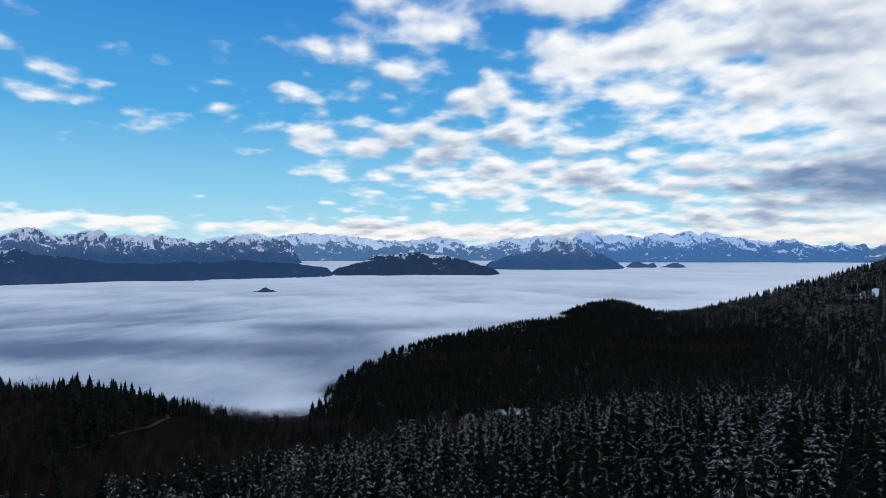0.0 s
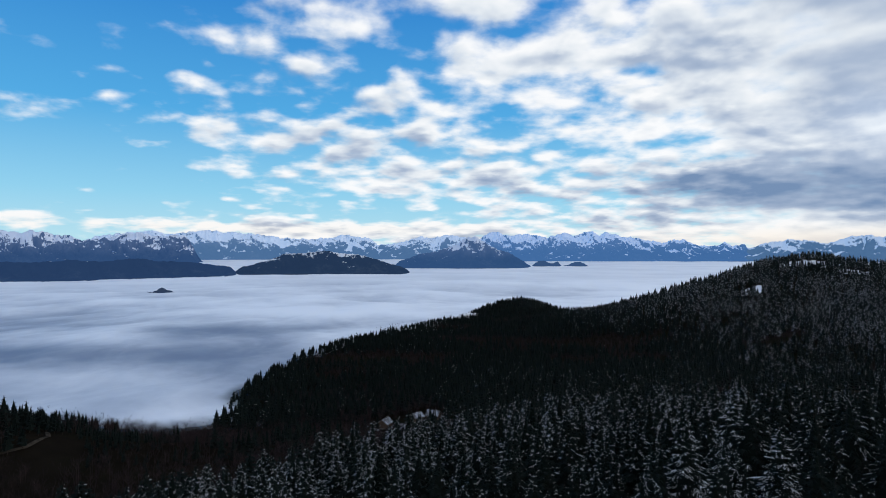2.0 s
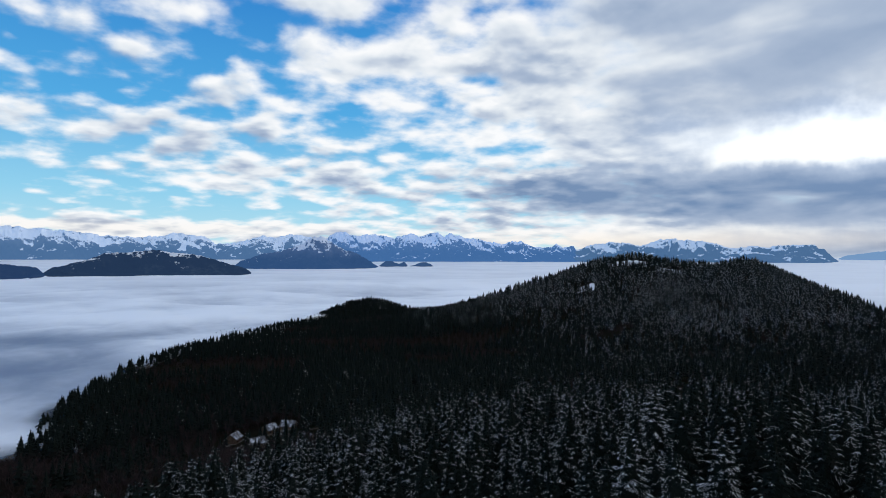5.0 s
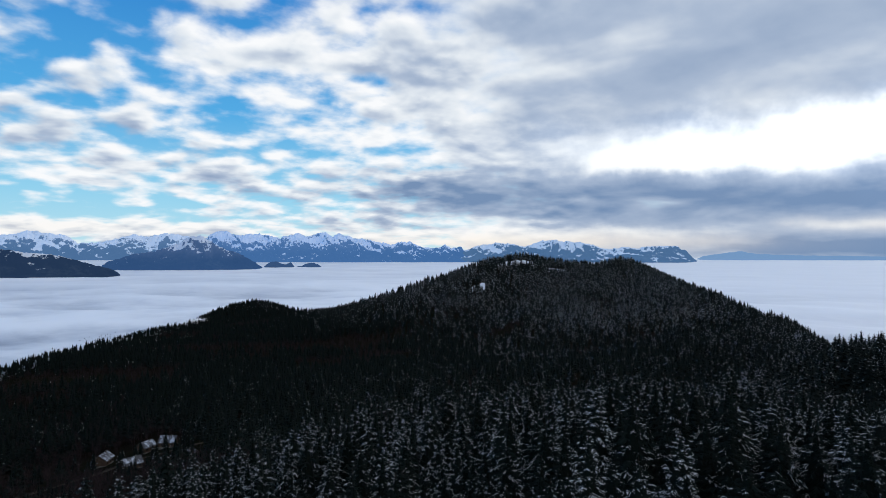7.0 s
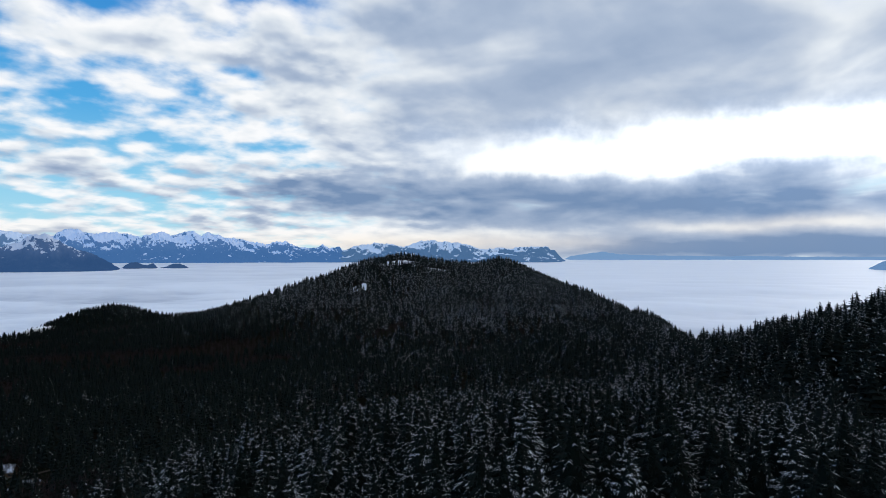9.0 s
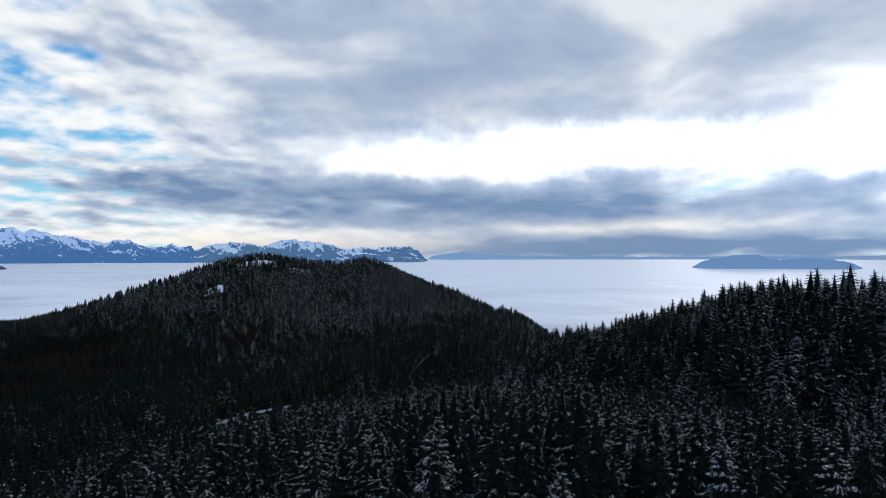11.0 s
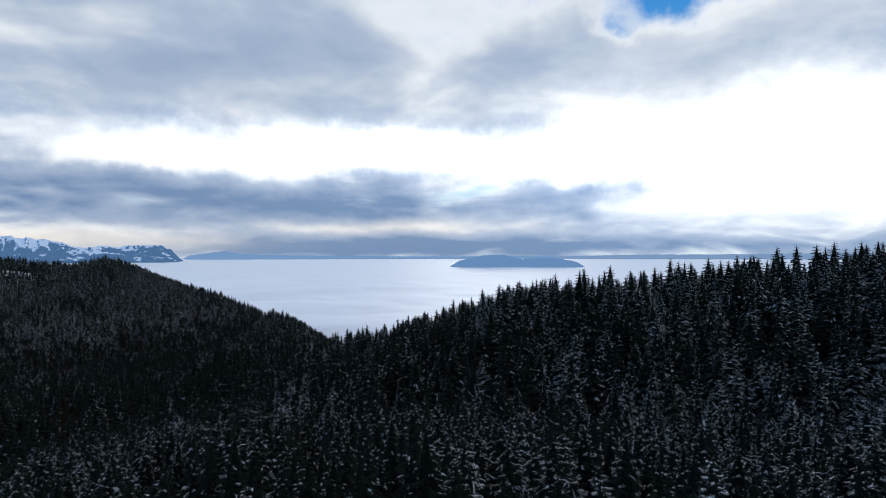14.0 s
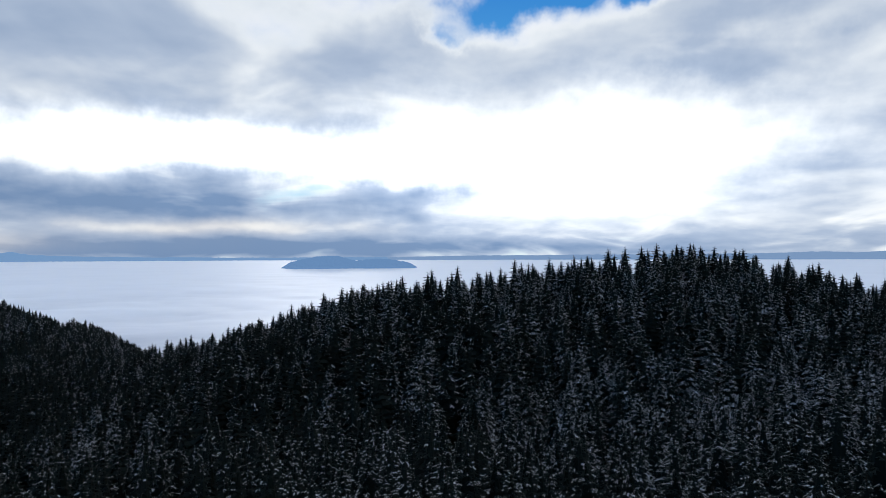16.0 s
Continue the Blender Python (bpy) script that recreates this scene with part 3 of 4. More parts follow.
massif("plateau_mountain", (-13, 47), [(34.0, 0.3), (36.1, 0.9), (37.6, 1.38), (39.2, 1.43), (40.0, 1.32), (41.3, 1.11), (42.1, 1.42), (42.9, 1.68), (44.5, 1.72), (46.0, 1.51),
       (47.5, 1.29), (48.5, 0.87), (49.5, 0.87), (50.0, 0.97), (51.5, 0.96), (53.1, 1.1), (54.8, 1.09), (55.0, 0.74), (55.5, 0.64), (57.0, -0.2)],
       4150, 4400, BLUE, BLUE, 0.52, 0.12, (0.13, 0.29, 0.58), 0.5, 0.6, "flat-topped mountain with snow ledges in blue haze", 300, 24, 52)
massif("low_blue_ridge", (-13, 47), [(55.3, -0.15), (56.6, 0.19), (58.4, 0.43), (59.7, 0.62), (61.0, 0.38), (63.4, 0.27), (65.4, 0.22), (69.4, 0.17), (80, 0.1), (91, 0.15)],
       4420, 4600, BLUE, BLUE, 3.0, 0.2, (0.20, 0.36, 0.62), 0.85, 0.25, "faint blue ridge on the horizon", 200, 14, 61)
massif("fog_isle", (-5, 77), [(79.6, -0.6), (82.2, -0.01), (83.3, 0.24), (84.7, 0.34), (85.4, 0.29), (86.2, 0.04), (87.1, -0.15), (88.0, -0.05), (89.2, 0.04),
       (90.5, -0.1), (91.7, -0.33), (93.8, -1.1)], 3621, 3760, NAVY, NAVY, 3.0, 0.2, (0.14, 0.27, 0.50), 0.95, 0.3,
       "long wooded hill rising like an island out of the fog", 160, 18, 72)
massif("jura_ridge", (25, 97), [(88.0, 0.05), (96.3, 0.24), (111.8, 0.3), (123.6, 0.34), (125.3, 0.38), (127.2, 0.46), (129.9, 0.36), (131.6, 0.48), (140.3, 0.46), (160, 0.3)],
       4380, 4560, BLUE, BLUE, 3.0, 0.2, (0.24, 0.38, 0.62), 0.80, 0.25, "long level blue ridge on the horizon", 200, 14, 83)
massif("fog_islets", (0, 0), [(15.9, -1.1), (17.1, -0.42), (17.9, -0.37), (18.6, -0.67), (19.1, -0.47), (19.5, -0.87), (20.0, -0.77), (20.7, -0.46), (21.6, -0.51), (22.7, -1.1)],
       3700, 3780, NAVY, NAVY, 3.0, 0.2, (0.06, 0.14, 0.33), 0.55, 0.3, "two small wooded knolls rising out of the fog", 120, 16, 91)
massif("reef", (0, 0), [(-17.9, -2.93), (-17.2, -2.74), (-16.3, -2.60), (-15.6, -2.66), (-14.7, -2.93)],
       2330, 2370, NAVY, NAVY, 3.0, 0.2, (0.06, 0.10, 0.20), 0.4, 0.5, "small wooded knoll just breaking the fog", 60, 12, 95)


# ---- trees ----
def spruce_arrays(rng, height, girth, boughs, fine, snow, load=1.0):
    """Needles, snow and trunk of one spruce standing at the origin, as arrays of verts and triangles.
    Boughs leave the trunk in a spiral. fine 3: feathered boughs with side twigs; 2: a few twigs; 1: split sprays; 0: single sprays.
    snow: share of the boughs that carry snow; load: how broad the snow lies."""
    nv, nf, sv, sf = [], [], [], []

    def tri(vs, fs, *pts):
        b = len(vs)
        vs.extend(pts)
        fs.extend([(b, b + i, b + i + 1) for i in range(1, len(pts) - 1)])

    lo = (0.28, 0.34, 0.26, 0.10)[fine] * height
    top = height - 0.022 * height
    lean = rng.random() * 6.28
    for i in range(boughs):
        s = lo / height + (1 - lo / height) * ((i + rng.random()) / boughs) ** 0.84
        z0 = top * s
        a = i * 2.39996 + rng.uniform(-0.5, 0.5) + lean
        c, q = math.cos(a), math.sin(a)
        shape = min(1.0, 0.55 + 3.0 * s) * (1 - s) ** 0.74 + 0.042
        ln = girth * shape * rng.choice((0.74, 0.86, 0.94, 1.0, 1.04, 1.14)) * rng.uniform(0.93, 1.07)
        rise = -0.34 + 0.66 * s ** 1.8 + rng.uniform(-0.10, 0.10)
        bend = -0.34 + 0.16 * rng.random() + (0.22 if s < 0.5 else 0.0)

        def at(f, side, dz=0.0):
            r = ln * f
            return (c * r - q * side, q * r + c * side, z0 + ln * (rise * f + bend * f * f) + dz)

        white = rng.random() < snow * (1.12 - 0.30 * s)
        up = (0.20, 0.12, 0.07, 0.05)[fine]
        if fine >= 2:
            wsp = 0.07 + 0.03 * ln
            tri(nv, nf, at(0.02, -wsp, -0.05), at(0.62, -wsp * 0.8, -0.05), at(1.0, 0), at(0.62, wsp * 0.8, -0.05), at(0.02, wsp, -0.05))
            n = max(2, int((1.2 + 1.75 * ln) if fine == 3 else (0.9 + 0.62 * ln)))
            for j in range(n):
                for sg in (-1, 1):
                    f = 0.14 + 0.82 * (j + rng.uniform(0.1, 0.9)) / n
                    tw = (0.40 * ln * (1.12 - f) + 0.16) * rng.uniform(0.75, 1.2)
                    bw = (0.15 + 0.035 * ln) * (1.0 if fine == 3 else 2.0) / ln
                    hang = (0.20 + 0.18 * rng.random()) * tw
                    fe = f + 0.72 * tw / ln
                    tri(nv, nf, at(f - bw, 0), at(fe, sg * tw * 0.85, -hang), at(f + bw, 0)) if sg > 0 else tri(nv, nf, at(f + bw, 0), at(fe, sg * tw * 0.85, -hang), at(f - bw, 0))
                    if white and f > 0.38 and rng.random() < (0.40 if fine == 3 else 0.6) * load:
                        g0, g1 = rng.uniform(0.0, 0.45), rng.uniform(0.65, 1.0)
                        th = (0.020 + 0.028 * rng.random()) * (1.0 if fine == 3 else 1.2) * load / ln

                        def on(g, df, dz):
                            return at(f + (fe - f) * g + df, sg * tw * 0.85 * g, -hang * g + up + dz)

                        pts = (on(g0, -th, 0), on(g1, -0.4 * th, 0), on(g1, 0.5 * th, 0), on(g0, th, 0))
                        tri(sv, sf, *(pts if sg > 0 else pts[::-1]))
            if white:
                g0 = rng.uniform(0.45, 0.8)
                g1 = min(1.02, g0 + rng.uniform(0.15, 0.35))
                ws = (0.03 + 0.010 * ln) * rng.uniform(0.6, 1.5) * load * (1.0 if fine == 3 else 1.1)
                gm = g0 + (g1 - g0) * rng.uniform(0.35, 0.7)
                tri(sv, sf, at(g0, 0, up), at(gm, -ws, up - 0.5 * ws), at(g1, 0, up * 0.6), at(gm, 0, up + 0.6 * ws))
                tri(sv, sf, at(g0, 0, up), at(gm, 0, up + 0.6 * ws), at(g1, 0, up * 0.6), at(gm, ws, up - 0.5 * ws))
        else:
            w = (0.34 + 0.12 * rng.random()) * ln + 0.22
            tri(nv, nf, at(0.0, 0, 0.1), at(0.62, -w, -0.5 * w), at(1.0, 0))
            tri(nv, nf, at(0.0, 0, 0.1), at(1.0, 0), at(0.62, w, -0.5 * w))
            if white:
                for _ in range(3 if fine else 1):
                    g0 = rng.uniform(0.45, 0.80)
                    g1 = min(1.06, g0 + rng.uniform(0.12, 0.26))
                    ws = (0.05 + 0.018 * ln) * rng.uniform(0.5, 1.5) * load * (1.0 if fine else 3.0)
                    off = rng.uniform(-0.5, 0.5) * w
                    drop = up - 0.5 * abs(off)
                    tri(sv, sf, at(g0, off * 0.6, drop + 0.05), at(g1, off - ws, drop - 0.7 * ws), at(g1, off + ws, drop - 0.3 * ws))
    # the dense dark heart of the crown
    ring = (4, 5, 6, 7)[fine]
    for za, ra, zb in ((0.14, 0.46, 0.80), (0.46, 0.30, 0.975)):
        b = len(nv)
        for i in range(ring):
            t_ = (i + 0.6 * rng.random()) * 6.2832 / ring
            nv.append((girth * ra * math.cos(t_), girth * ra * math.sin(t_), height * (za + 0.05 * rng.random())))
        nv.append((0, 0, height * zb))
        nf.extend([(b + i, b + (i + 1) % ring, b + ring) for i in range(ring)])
    tv, tf = [], []
    k = 7 if fine == 3 else 3
    rings = ((-1.2, 0.016 * height), (height * 0.5, 0.009 * height), (height, 0.02))
    for zz, rr in rings if fine == 3 else (rings[0], (height, 0.03)):
        tv.extend([(rr * math.cos(i * 6.2832 / k), rr * math.sin(i * 6.2832 / k), zz) for i in range(k)])
    for r in range(2 if fine == 3 else 1):
        for i in range(k):
            a, b, c2, d2 = r * k + i, r * k + (i + 1) % k, (r + 1) * k + (i + 1) % k, (r + 1) * k + i
            tf.extend([(a, b, c2), (a, c2, d2)])
    return [np.array(v, float).reshape(-1, 3) for v in (nv, sv, tv)], [np.array(f, np.int64).reshape(-1, 3) for f in (nf, sf, tf)]


def bare_arrays(rng, height):
    """A leafless broad-leaved tree: trunk and many thin rising limbs and twigs."""
    v, f = [], []

    def limb(p, q, w):
        d = np.array(q) - np.array(p)
        side = np.cross(d, (rng.random() - .5, rng.random() - .5, 0.3))
        side = side / (np.linalg.norm(side) + 1e-6) * w
        b = len(v)
        v.extend([tuple(np.array(p) - side), tuple(np.array(p) + side), tuple(q)])
        f.append((b, b + 1, b + 2))

    limb((0, 0, -1), (0.3 * rng.random(), 0, height * 0.8), 0.16)
    ends = []
    for i in range(11):
        a, z = i * 2.4 + rng.random(), height * (0.22 + 0.40 * rng.random())
        r, up = height * (0.10 + 0.20 * rng.random()), height * (0.10 + 0.24 * rng.random())
        e = (r * math.cos(a), r * math.sin(a), min(z + up, height * 0.93))
        limb((0, 0, z), e, 0.09)
        ends.append(((0, 0, z), e))
    for i in range(40):
        p, e = ends[i % 11]
        m = 0.35 + 0.65 * rng.random()
        o = tuple(p[k] + (e[k] - p[k]) * m for k in range(3))
        a, w = rng.random() * 6.28, 0.6 + 1.5 * rng.random()
        limb(o, (o[0] + w * math.cos(a), o[1] + w * math.sin(a), o[2] + 0.5 + 1.8 * rng.random()), 0.085)
    return np.array(v), np.array(f, np.int64)


def scattered(x0, x1, y0, y1, gap, rng):
    xs, ys = np.meshgrid(np.arange(x0, x1, gap), np.arange(y0, y1, gap * 0.87))
    xs = xs + (np.arange(xs.shape[0])[:, None] % 2) * gap / 2
    j = gap * 0.46
    return (xs + rng.uniform(-j, j, xs.shape)).ravel(), (ys + rng.uniform(-j, j, ys.shape)).ravel()


def plant(name, kinds, x, y, pick, size, turn, mats, label, category):
    """One mesh of many trees: each place takes one of the kinds, turned and scaled."""
    z = ground_height(x, y)
    V, F, M, base = [], [], [], 0
    for i, (vs, fs, ms) in enumerate(kinds):
        sel = np.where(pick == i)[0]
        if not len(sel):
            continue
        c, s = np.cos(turn[sel])[:, None], np.sin(turn[sel])[:, None]
        k = size[sel][:, None]
        wide = k * (0.90 + 0.35 * ((turn[sel] * 7.7) % 1.0))[:, None]
        P = np.stack([(vs[None, :, 0] * c - vs[None, :, 1] * s) * wide + x[sel][:, None],
                      (vs[None, :, 0] * s + vs[None, :, 1] * c) * wide + y[sel][:, None],
                      vs[None, :, 2] * k + z[sel][:, None]], 2)
        V.append(P.reshape(-1, 3))
        F.append((fs[None] + (np.arange(len(sel)) * len(vs))[:, None, None] + base).reshape(-1, 3))
        M.append(np.tile(ms, len(sel)))
        base += len(sel) * len(vs)
    ob = link_mesh(name, np.concatenate(V), np.concatenate(F), mats, indices=np.concatenate(M))
    return tagged(ob, label, category, kind="stuff")


def joined(arrays, needles=0):
    (nv, sv, tv), (nf, sf, tf) = arrays
    return (np.concatenate([nv, sv, tv]), np.concatenate([nf, sf + len(nv), tf + len(nv) + len(sv)]),
            np.concatenate([np.full(len(nf), needles), np.full(len(sf), 4), np.full(len(tf), 5)]))


def build_woods():
    rng = np.random.default_rng(5)
    prng = random.Random(9)
    # the nearest stand: single trees
    cx, cy = 64.0, 92.0
    x, y = scattered(-150, 640, -260, 400, 6.3, rng)
    h = ground_height(x, y)
    keep = ~in_clearing(x, y) & (y < 210 + 0.30 * x) & (h > FOG_Z - 6) & ((y > 2.0 * x - 700) | ((x > 440) & (y > 1.12 * x - 430))) & ((y > -110) | (x > 120))
    keep &= (y > 83 - 0.885 * (x - 25)) | (rng.random(len(x)) < 0.35)
    x, y = x[keep], y[keep]
    d = np.hypot(x - cx, y - cy)
    order = np.argsort(d)
    near, rest = order[:290], order[290:]
    laden = {}                       # well-grown trees heavy with snow: x, y, height of the tip
    for sx, sy, tip in ((49, 106, 153.5), (62, 101, 153), (80, 73, 157), (78, 85, 155), (68, 122, 155), (38, 141, 145), (60, 66, 154)):
        i = near[np.argmin(np.hypot(x[near] - sx, y[near] - sy))]
        x[i], y[i] = sx, sy
        laden[i] = tip
    protos = []
    for i in range(6):
        arr, fac = spruce_arrays(prng, 25.0 + 1.2 * (i % 3), 6.4 + 0.6 * (i % 2), 136, 3, (0.12, 0.28, 0.44, 0.58, 0.75, 0.98)[i], (0.75, 0.85, 0.95, 1.05, 1.2, 1.7)[i])
        e = new("spruce_tree")
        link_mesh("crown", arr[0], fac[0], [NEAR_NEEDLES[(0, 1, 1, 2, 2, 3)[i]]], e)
        tagged(link_mesh("snow_load", arr[1], fac[1], [SNOW], e), "white clumps of snow lying on the boughs", kind="stuff")
        link_mesh("trunk", arr[2], fac[2], [BARK], e)
        tagged(e, ("tall dark green spruce with a little snow on its boughs", "tall dark green spruce flecked with snow",
                   "tall spruce heavily laden with snow")[i // 2], "spruce", "spruces of the near stand")
        protos.append(e)
    used = set()
    for i in near:
        w = lattice(np.array([x[i] / 25.0]), np.array([y[i] / 25.0]), 3)[0]
        p = min(5, max(0, int(w * 4.2 + prng.random() * 1.6 - 0.25 + 0.8 * min(1, max(-1, (x[i] - 82) / 45)))))
        k = 0.80 + 0.25 * prng.random()
        if i in laden:
            p, k = 5, (laden[i] - float(ground_height(x[i], y[i]))) / 27.0
        m = pose(x[i], y[i], float(ground_height(x[i], y[i])) - 0.3, prng.uniform(-2, 2), prng.uniform(-2, 2), prng.uniform(0, 360)) @ Matrix.Diagonal((k * prng.uniform(.95, 1.2), k * prng.uniform(.95, 1.2), k, 1))
        if p not in used:
            used.add(p)
            protos[p].matrix_basis = m
        else:
            t = copy_thing(protos[p], m)
            t.matrix_basis = m
    for p, e in enumerate(protos):
        if p not in used:
            e.matrix_basis = pose(cx + 9 * p, cy - 70, float(ground_height(cx + 9 * p, cy - 70)))

    # small spruces between the houses
    for hx_, hy_, k, p in ((22, 392, .42, 1), (36, 388, .5, 2), (12, 420, .45, 1), (33, 428, .40, 0), (48, 425, .5, 2), (8, 402, .38, 0), (58, 415, .5, 1),
                           (26, 424, .36, 1), (37, 440, .42, 0), (60, 436, .45, 1), (52, 372, .45, 2), (35, 370, .55, 2), (20, 378, .5, 1), (4, 432, .5, 0)):
        m = pose(hx_, hy_, float(ground_height(hx_, hy_)) - 0.2, 0, 0, 40 * hx_) @ Matrix.Diagonal((k, k, k, 1))
        t = copy_thing(protos[p], m)
        t.matrix_basis = m
        tagged(t, "small spruce standing between the houses", "spruce", "spruces of the hamlet")

    def kinds(boughs, fine, count, h0, girth, most=0.9, load=1.0):
        return [joined(spruce_arrays(prng, h0, girth, boughs, fine, sh, load), min(3, int(sh / max(most, 0.01) * 3.6 + 0.4))) for sh in np.linspace(0.0, most, count)]

    def choose(xx, yy, count, spread=0.17, lift=0.0):
        s = snow_cover(xx, yy, ground_height(xx, yy)) * 1.05 + rng.normal(0, spread, len(xx)) - 0.08 + lift
        return np.clip((s * count).astype(int), 0, count - 1)

    def sizes(n, lo=0.84, hi=1.13):
        return rng.uniform(lo, hi, n), rng.uniform(0, 6.28, n)

    mats = [*NEEDLES, SNOW, BARK]
    rx, ry, rd = x[rest], y[rest], d[rest]
    a = rd < 125
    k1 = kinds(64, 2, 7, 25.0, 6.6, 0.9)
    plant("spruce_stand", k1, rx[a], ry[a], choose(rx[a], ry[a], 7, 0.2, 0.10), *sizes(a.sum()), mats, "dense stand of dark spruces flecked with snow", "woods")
    b = ~a & (rng.random(len(rd)) < 0.82)
    k2 = kinds(58, 1, 8, 24.0, 6.8, 0.9)
    plant("ridge_spruces", k2, rx[b], ry[b], choose(rx[b], ry[b], 8, 0.2, 0.16), *sizes(b.sum()), mats, "dark spruces with pointed tops lining the ridge", "woods")
    # the wooded hill across the valley
    hx, hy = scattered(-108, 1110, 230, 1660, 8.0, rng)
    hh = ground_height(hx, hy)
    keep = ~in_clearing(hx, hy) & (hh > FOG_Z - 14 + 8 * np.clip((40 - hx) / 80, 0, 1)) & (hy > 210 + 0.30 * hx) & (hy > 1.12 * hx - 440) & ~((hx < 230) & (hy > 1300)) & ~((hx > 770) & (hy > 1140)) & (hx < 1060) & ((hx > 60) | (hy > 480))
    hx, hy, hh = hx[keep], hy[keep], hh[keep]
    bare = (fbm(hx / 90, hy / 90, 61, 3) - (hh - 90) / 260 + rng.normal(0, 0.06, len(hx))) > 0.79
    k3 = kinds(19, 0, 9, 20.0, 6.8, 0.85)
    s = ~bare
    plant("hill_spruces", k3, hx[s], hy[s], choose(hx[s], hy[s], 9, 0.22), *sizes(s.sum(), 0.52, 0.86), [*HILL_NEEDLES, SNOW, BARK], "dense snow-dusted spruce forest covering the hill", "woods")
    kb = []
    for i in range(4):
        v, f = bare_arrays(prng, 15.0)
        kb.append((v, f, np.zeros(len(f), int)))
    pick = rng.integers(0, 4, bare.sum())
    bx, by = hx[bare], hy[bare]
    bx[:6], by[:6] = (405, 417, 421, 432, 455, 470), (238, 246, 252, 262, 284, 296)
    plant("bare_hill_trees", kb, bx, by, pick, *sizes(bare.sum(), 0.6, 0.9), [TWIGS], "brown leafless broad-leaved trees among the spruces", "woods")
    # the low spur on the other side
    lx, ly = scattered(-520, 60, 100, 620, 6.3, rng)
    lh = ground_height(lx, ly)
    keep = ~in_clearing(lx, ly) & (lh > FOG_Z - 5) & ~((lx > -230) & (lx < -85) & (ly > 490)) & ((ly > 210 + 0.30 * lx) | (lx < -150)) & (ly > 110)
    lx, ly, lh = lx[keep], ly[keep], lh[keep]
    bare = fbm(lx / 70, ly / 70, 63, 3) + rng.normal(0, 0.07, len(lx)) > 0.475
    s = ~bare
    k4 = kinds(16, 0, 3, 20.0, 6.2, 0.0)
    plant("spur_spruces", k4, lx[s], ly[s], rng.integers(0, 3, s.sum()), 0.32 + 0.55 * np.clip(2.2 * fbm(lx[s] / 38, ly[s] / 38, 67, 3) - 0.75, 0, 1) * rng.uniform(0.8, 1.2, s.sum()), rng.uniform(0, 6.28, s.sum()), mats, "dark spruces on the low spur above the fog", "woods")
    lx[bare] += rng.uniform(-3, 3, bare.sum())
    pick = rng.integers(0, 4, bare.sum())
    plant("bare_spur_trees", kb, lx[bare], ly[bare], pick, *sizes(bare.sum(), 0.5, 0.95), [TWIGS], "brown leafless trees and scrub on the low spur", "woods")


build_woods()


# ---- hamlet in the valley ----
PLASTER = plain_material("house_plaster", (0.10, 0.095, 0.085), (0.17, 0.16, 0.14), 0.6, 0.9, 0.01)
BOARDS = plain_material("house_boards", (0.050, 0.034, 0.024), (0.095, 0.065, 0.045), 1.4, 0.85, 0.01)
TILES = plain_material("roof_tiles", (0.035, 0.030, 0.030), (0.075, 0.060, 0.055), 2.0, 0.8, 0.03)
DIRT = plain_material("dirt_track", (0.022, 0.018, 0.015), (0.060, 0.050, 0.038), 0.25, 0.95, 0.05)


def glass_material():
    mat, N, bsdf, _ = material("window_glass")
    N.put(bsdf.inputs["Base Color"], (0.02, 0.025, 0.03))
    bsdf.inputs["Roughness"].default_value = 0.08
    return mat


GLASS = glass_material()


def roof_snow_material():
    """Thin, half-melted snow with the tiles showing through."""
    mat, N, bsdf, _ = material("roof_snow")
    p = here(N)
    n = N.m("MULTIPLY_ADD", N.noise(p, 2.5, 4), 0.4, N.m("MULTIPLY", N.noise(p, 0.45, 4), 0.6))
    N.put(bsdf.inputs["Base Color"], N.mix(N.step(n, 0.48, 0.60), (0.05, 0.05, 0.055), (0.50, 0.53, 0.60)))
    bsdf.inputs["Roughness"].default_value = 0.8
    return mat


ROOF_SNOW = roof_snow_material()
TRODDEN = plain_material("trodden_snow", (0.03, 0.026, 0.022), (0.62, 0.64, 0.68), 0.22, 0.8, 0.05)


def box(bm, x0, x1, y0, y1, z0, z1):
    vs = [bm.verts.new(c) for c in ((x0, y0, z0), (x1, y0, z0), (x1, y1, z0), (x0, y1, z0), (x0, y0, z1), (x1, y0, z1), (x1, y1, z1), (x0, y1, z1))]
    for f in ((3, 2, 1, 0), (4, 5, 6, 7), (0, 1, 5, 4), (1, 2, 6, 5), (2, 3, 7, 6), (3, 0, 4, 7)):
        bm.faces.new([vs[i] for i in f])


def part(name, bm, mat, parent, label="", at=None):
    me = bpy.data.meshes.new(name)
    bm.normal_update()
    bm.to_mesh(me)
    bm.free()
    me.materials.append(mat)
    ob = new(name, me)
    ob.parent = parent
    if at is not None:
        ob.matrix_basis = at
    return tagged(ob, label) if label else ob


def slab(bm, length, half, z0, z1, side, thick, lift=0.0, over=0.6):
    """One slope of a gable roof; side +1 or -1."""
    lo, hi = z0 - (z1 - z0) * over / half, z1
    y0, y1 = side * (half + over), 0.0
    a = length / 2 + over
    pts = [(-a, y0, lo + lift), (a, y0, lo + lift), (a, y1, hi + lift), (-a, y1, hi + lift)]
    top = [bm.verts.new((p[0], p[1], p[2] + thick)) for p in pts]
    bot = [bm.verts.new(p) for p in pts]
    order = (0, 1, 2, 3) if side < 0 else (3, 2, 1, 0)
    bm.faces.new([top[i] for i in order])
    bm.faces.new([bot[i] for i in reversed(order)])
    for i in range(4):
        j = (i + 1) % 4
        bm.faces.new([bot[i], bot[j], top[j], top[i]])


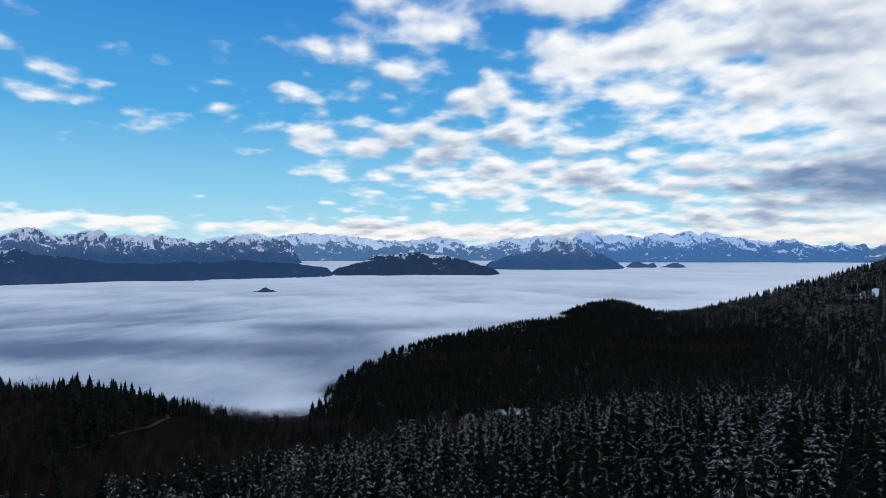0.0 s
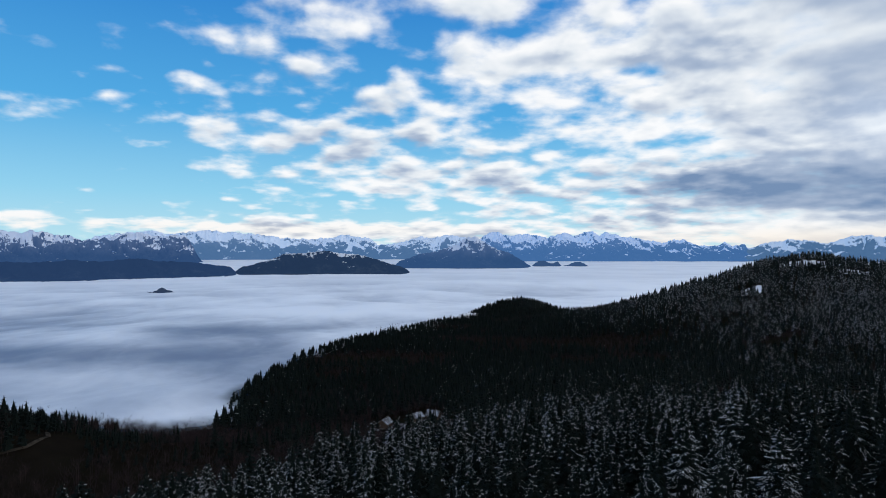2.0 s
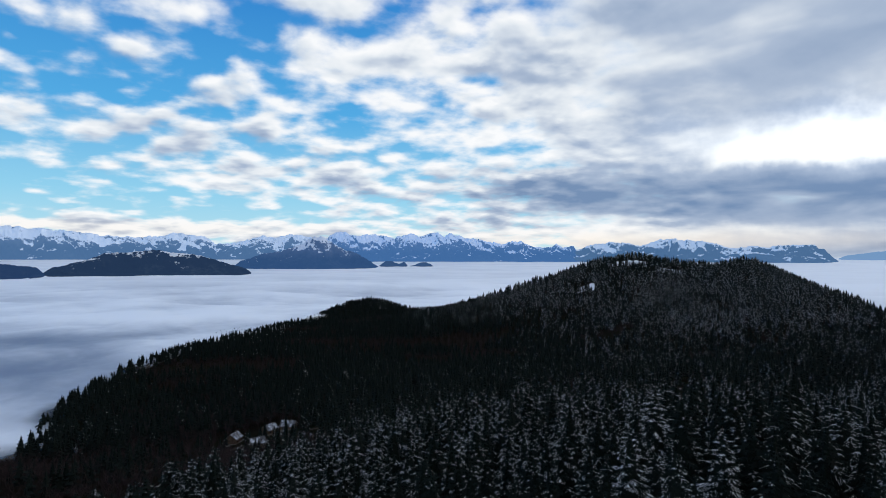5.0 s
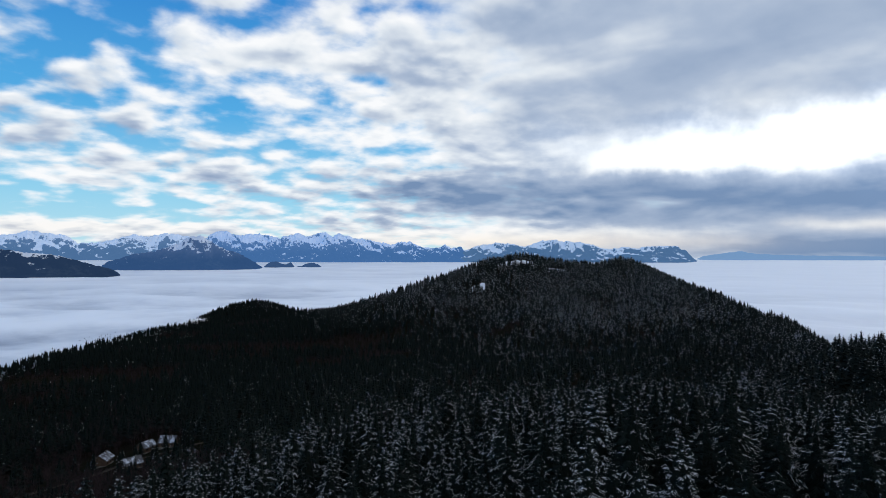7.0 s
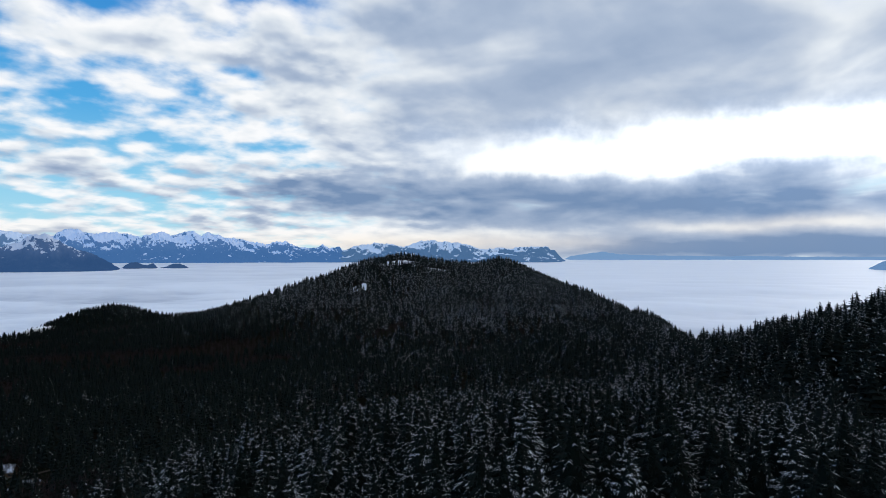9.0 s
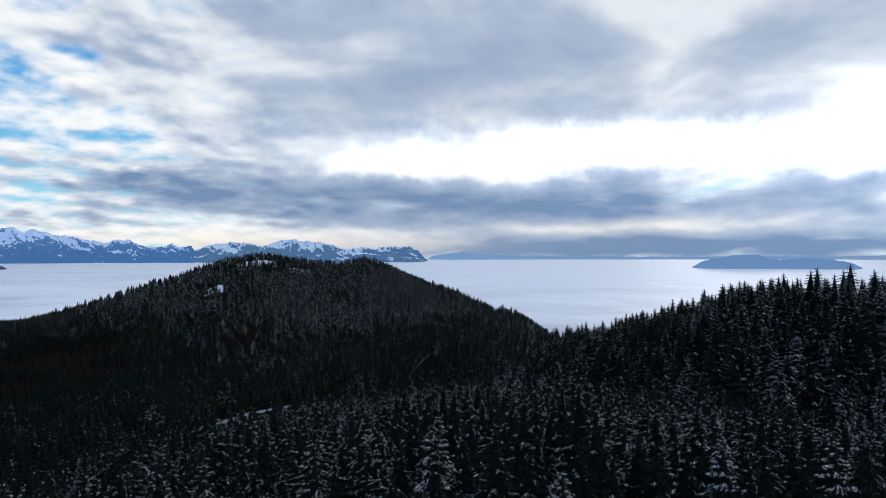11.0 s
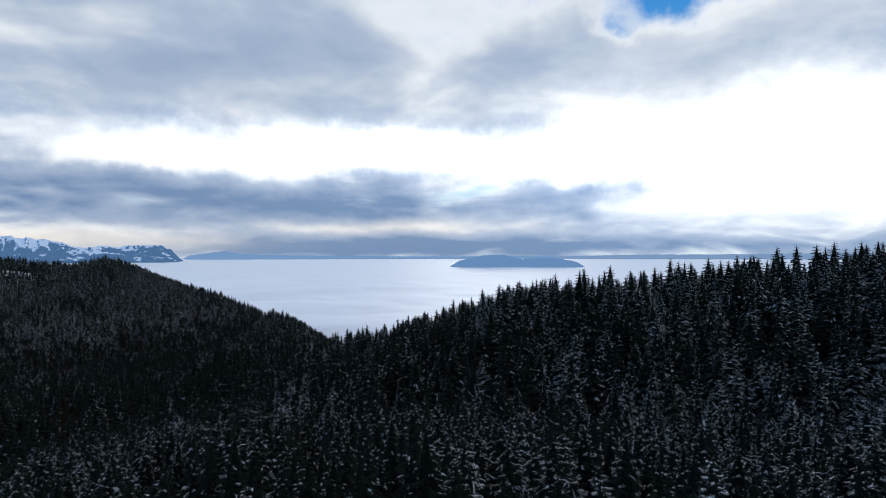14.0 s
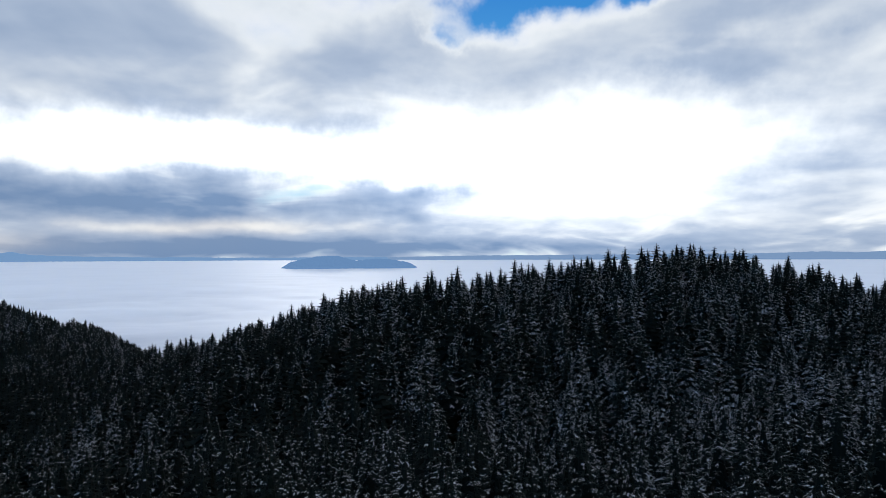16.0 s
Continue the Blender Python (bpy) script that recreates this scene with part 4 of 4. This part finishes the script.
def chalet(x, y, turn, length, width, eaves, ridge, label):
    e = new("chalet")
    e.matrix_basis = pose(x, y, float(ground_height(x, y)) - 0.4, 0, 0, turn)
    h = width / 2
    bm = bmesh.new()
    box(bm, -length / 2, length / 2, -h, h, -1.5, 1.6)
    part("plinth", bm, PLASTER, e, "pale plastered ground floor")
    bm = bmesh.new()
    box(bm, -length / 2, length / 2, -h, h, 1.6, eaves)
    for sgn in (-1, 1):
        xx = sgn * length / 2
        a = [bm.verts.new(c) for c in ((xx, -h, eaves), (xx, h, eaves), (xx, 0, ridge))]
        bm.faces.new(a if sgn > 0 else a[::-1])
    part("wall", bm, BOARDS, e, "dark wooden boards")
    bm = bmesh.new()
    for side in (-1, 1):
        slab(bm, length, h, eaves, ridge, side, 0.22)
    roof = part("roof", bm, TILES, e)
    for side in (-1, 1):
        bm = bmesh.new()
        slab(bm, length * 0.97, h, eaves, ridge, side, 0.16, 0.225, 0.45)
        part("snow_cover", bm, ROOF_SNOW, roof, "thin layer of white snow")
    bm = bmesh.new()
    box(bm, length * 0.18, length * 0.18 + 0.7, -0.9, -0.2, eaves, ridge + 0.9)
    part("chimney", bm, PLASTER, roof)
    for sgn in (-1, 1):
        for k in (-0.3, 0.05, 0.34):
            bm = bmesh.new()
            box(bm, -0.55, 0.55, -0.05, 0.05, -0.65, 0.65)
            w = part("window", bm, BOARDS, e, at=pose(k * length, sgn * (h + 0.03), 2.8))
            bm = bmesh.new()
            box(bm, -0.45, 0.45, -0.07, 0.07, -0.55, 0.55)
            part("pane", bm, GLASS, w)
    bm = bmesh.new()
    box(bm, -0.5, 0.5, -0.06, 0.06, -0.5, 1.5)
    part("door", bm, BOARDS, e, at=pose(-0.12 * length, -h - 0.03, 0.1))
    tagged(e, label, "house", "houses of the hamlet")


chalet(18, 441, 62, 9.5, 7.5, 4.4, 7.2, "small wooden chalet with a snowy gable roof")
chalet(41, 448, 35, 8.5, 7.0, 4.2, 6.8, "small dark chalet half hidden by trees")
chalet(53, 446, -30, 9.0, 7.0, 4.2, 7.0, "wooden chalet with thin snow on its roof")
chalet(28, 404, 15, 9.0, 7.0, 4.0, 6.6, "low chalet with patchy snow on its roof")
chalet(45, 380, 58, 10.5, 7.5, 4.2, 6.9, "larger farmhouse with a snow-covered roof")
chalet(53, 392, -32, 9.0, 6.5, 3.8, 6.2, "barn with a snowy roof beside the farmhouse")


def ribbon(name, line, half, mat, label):
    """A narrow track laid over the slope along a bent line."""
    pts = []
    for (ax, ay), (bx, by) in zip(line, line[1:]):
        n = max(2, int(math.hypot(bx - ax, by - ay) / 5))
        pts += [(ax + (bx - ax) * i / n, ay + (by - ay) * i / n) for i in range(n)]
    pts = np.array(pts + [line[-1]], float)
    d = np.gradient(pts, axis=0)
    d /= np.linalg.norm(d, axis=1)[:, None]
    rows = []
    for k in np.linspace(-1, 1, 5):
        q = pts + np.stack([-d[:, 1], d[:, 0]], 1) * half * k
        rows.append(np.stack([q[:, 0], q[:, 1], ground_height(q[:, 0], q[:, 1]) + 0.55 - 0.25 * k * k], 1))
    V = np.stack(rows, 1).reshape(-1, 3)
    ob = link_mesh(name, V, grid_faces(len(pts), 5)[:, ::-1], [mat], smooth=True)
    tagged(ob, label, "track", kind="structure")


ribbon("spur_road", [(-176, 292), (-166, 312), (-158, 328), (-157, 348), (-166, 366)], 1.1, DIRT, "narrow brown farm road climbing the spur")
ribbon("dirt_road", [(-40, 362), (-20, 384), (4, 402), (22, 420), (38, 428), (70, 424)], 2.6, DIRT, "narrow brown dirt road through the hamlet")
ribbon("forest_track", [(200, 398), (235, 388), (264, 391), (294, 379), (306, 376)], 2.4, TRODDEN, "snow-covered forest track in a clearing")
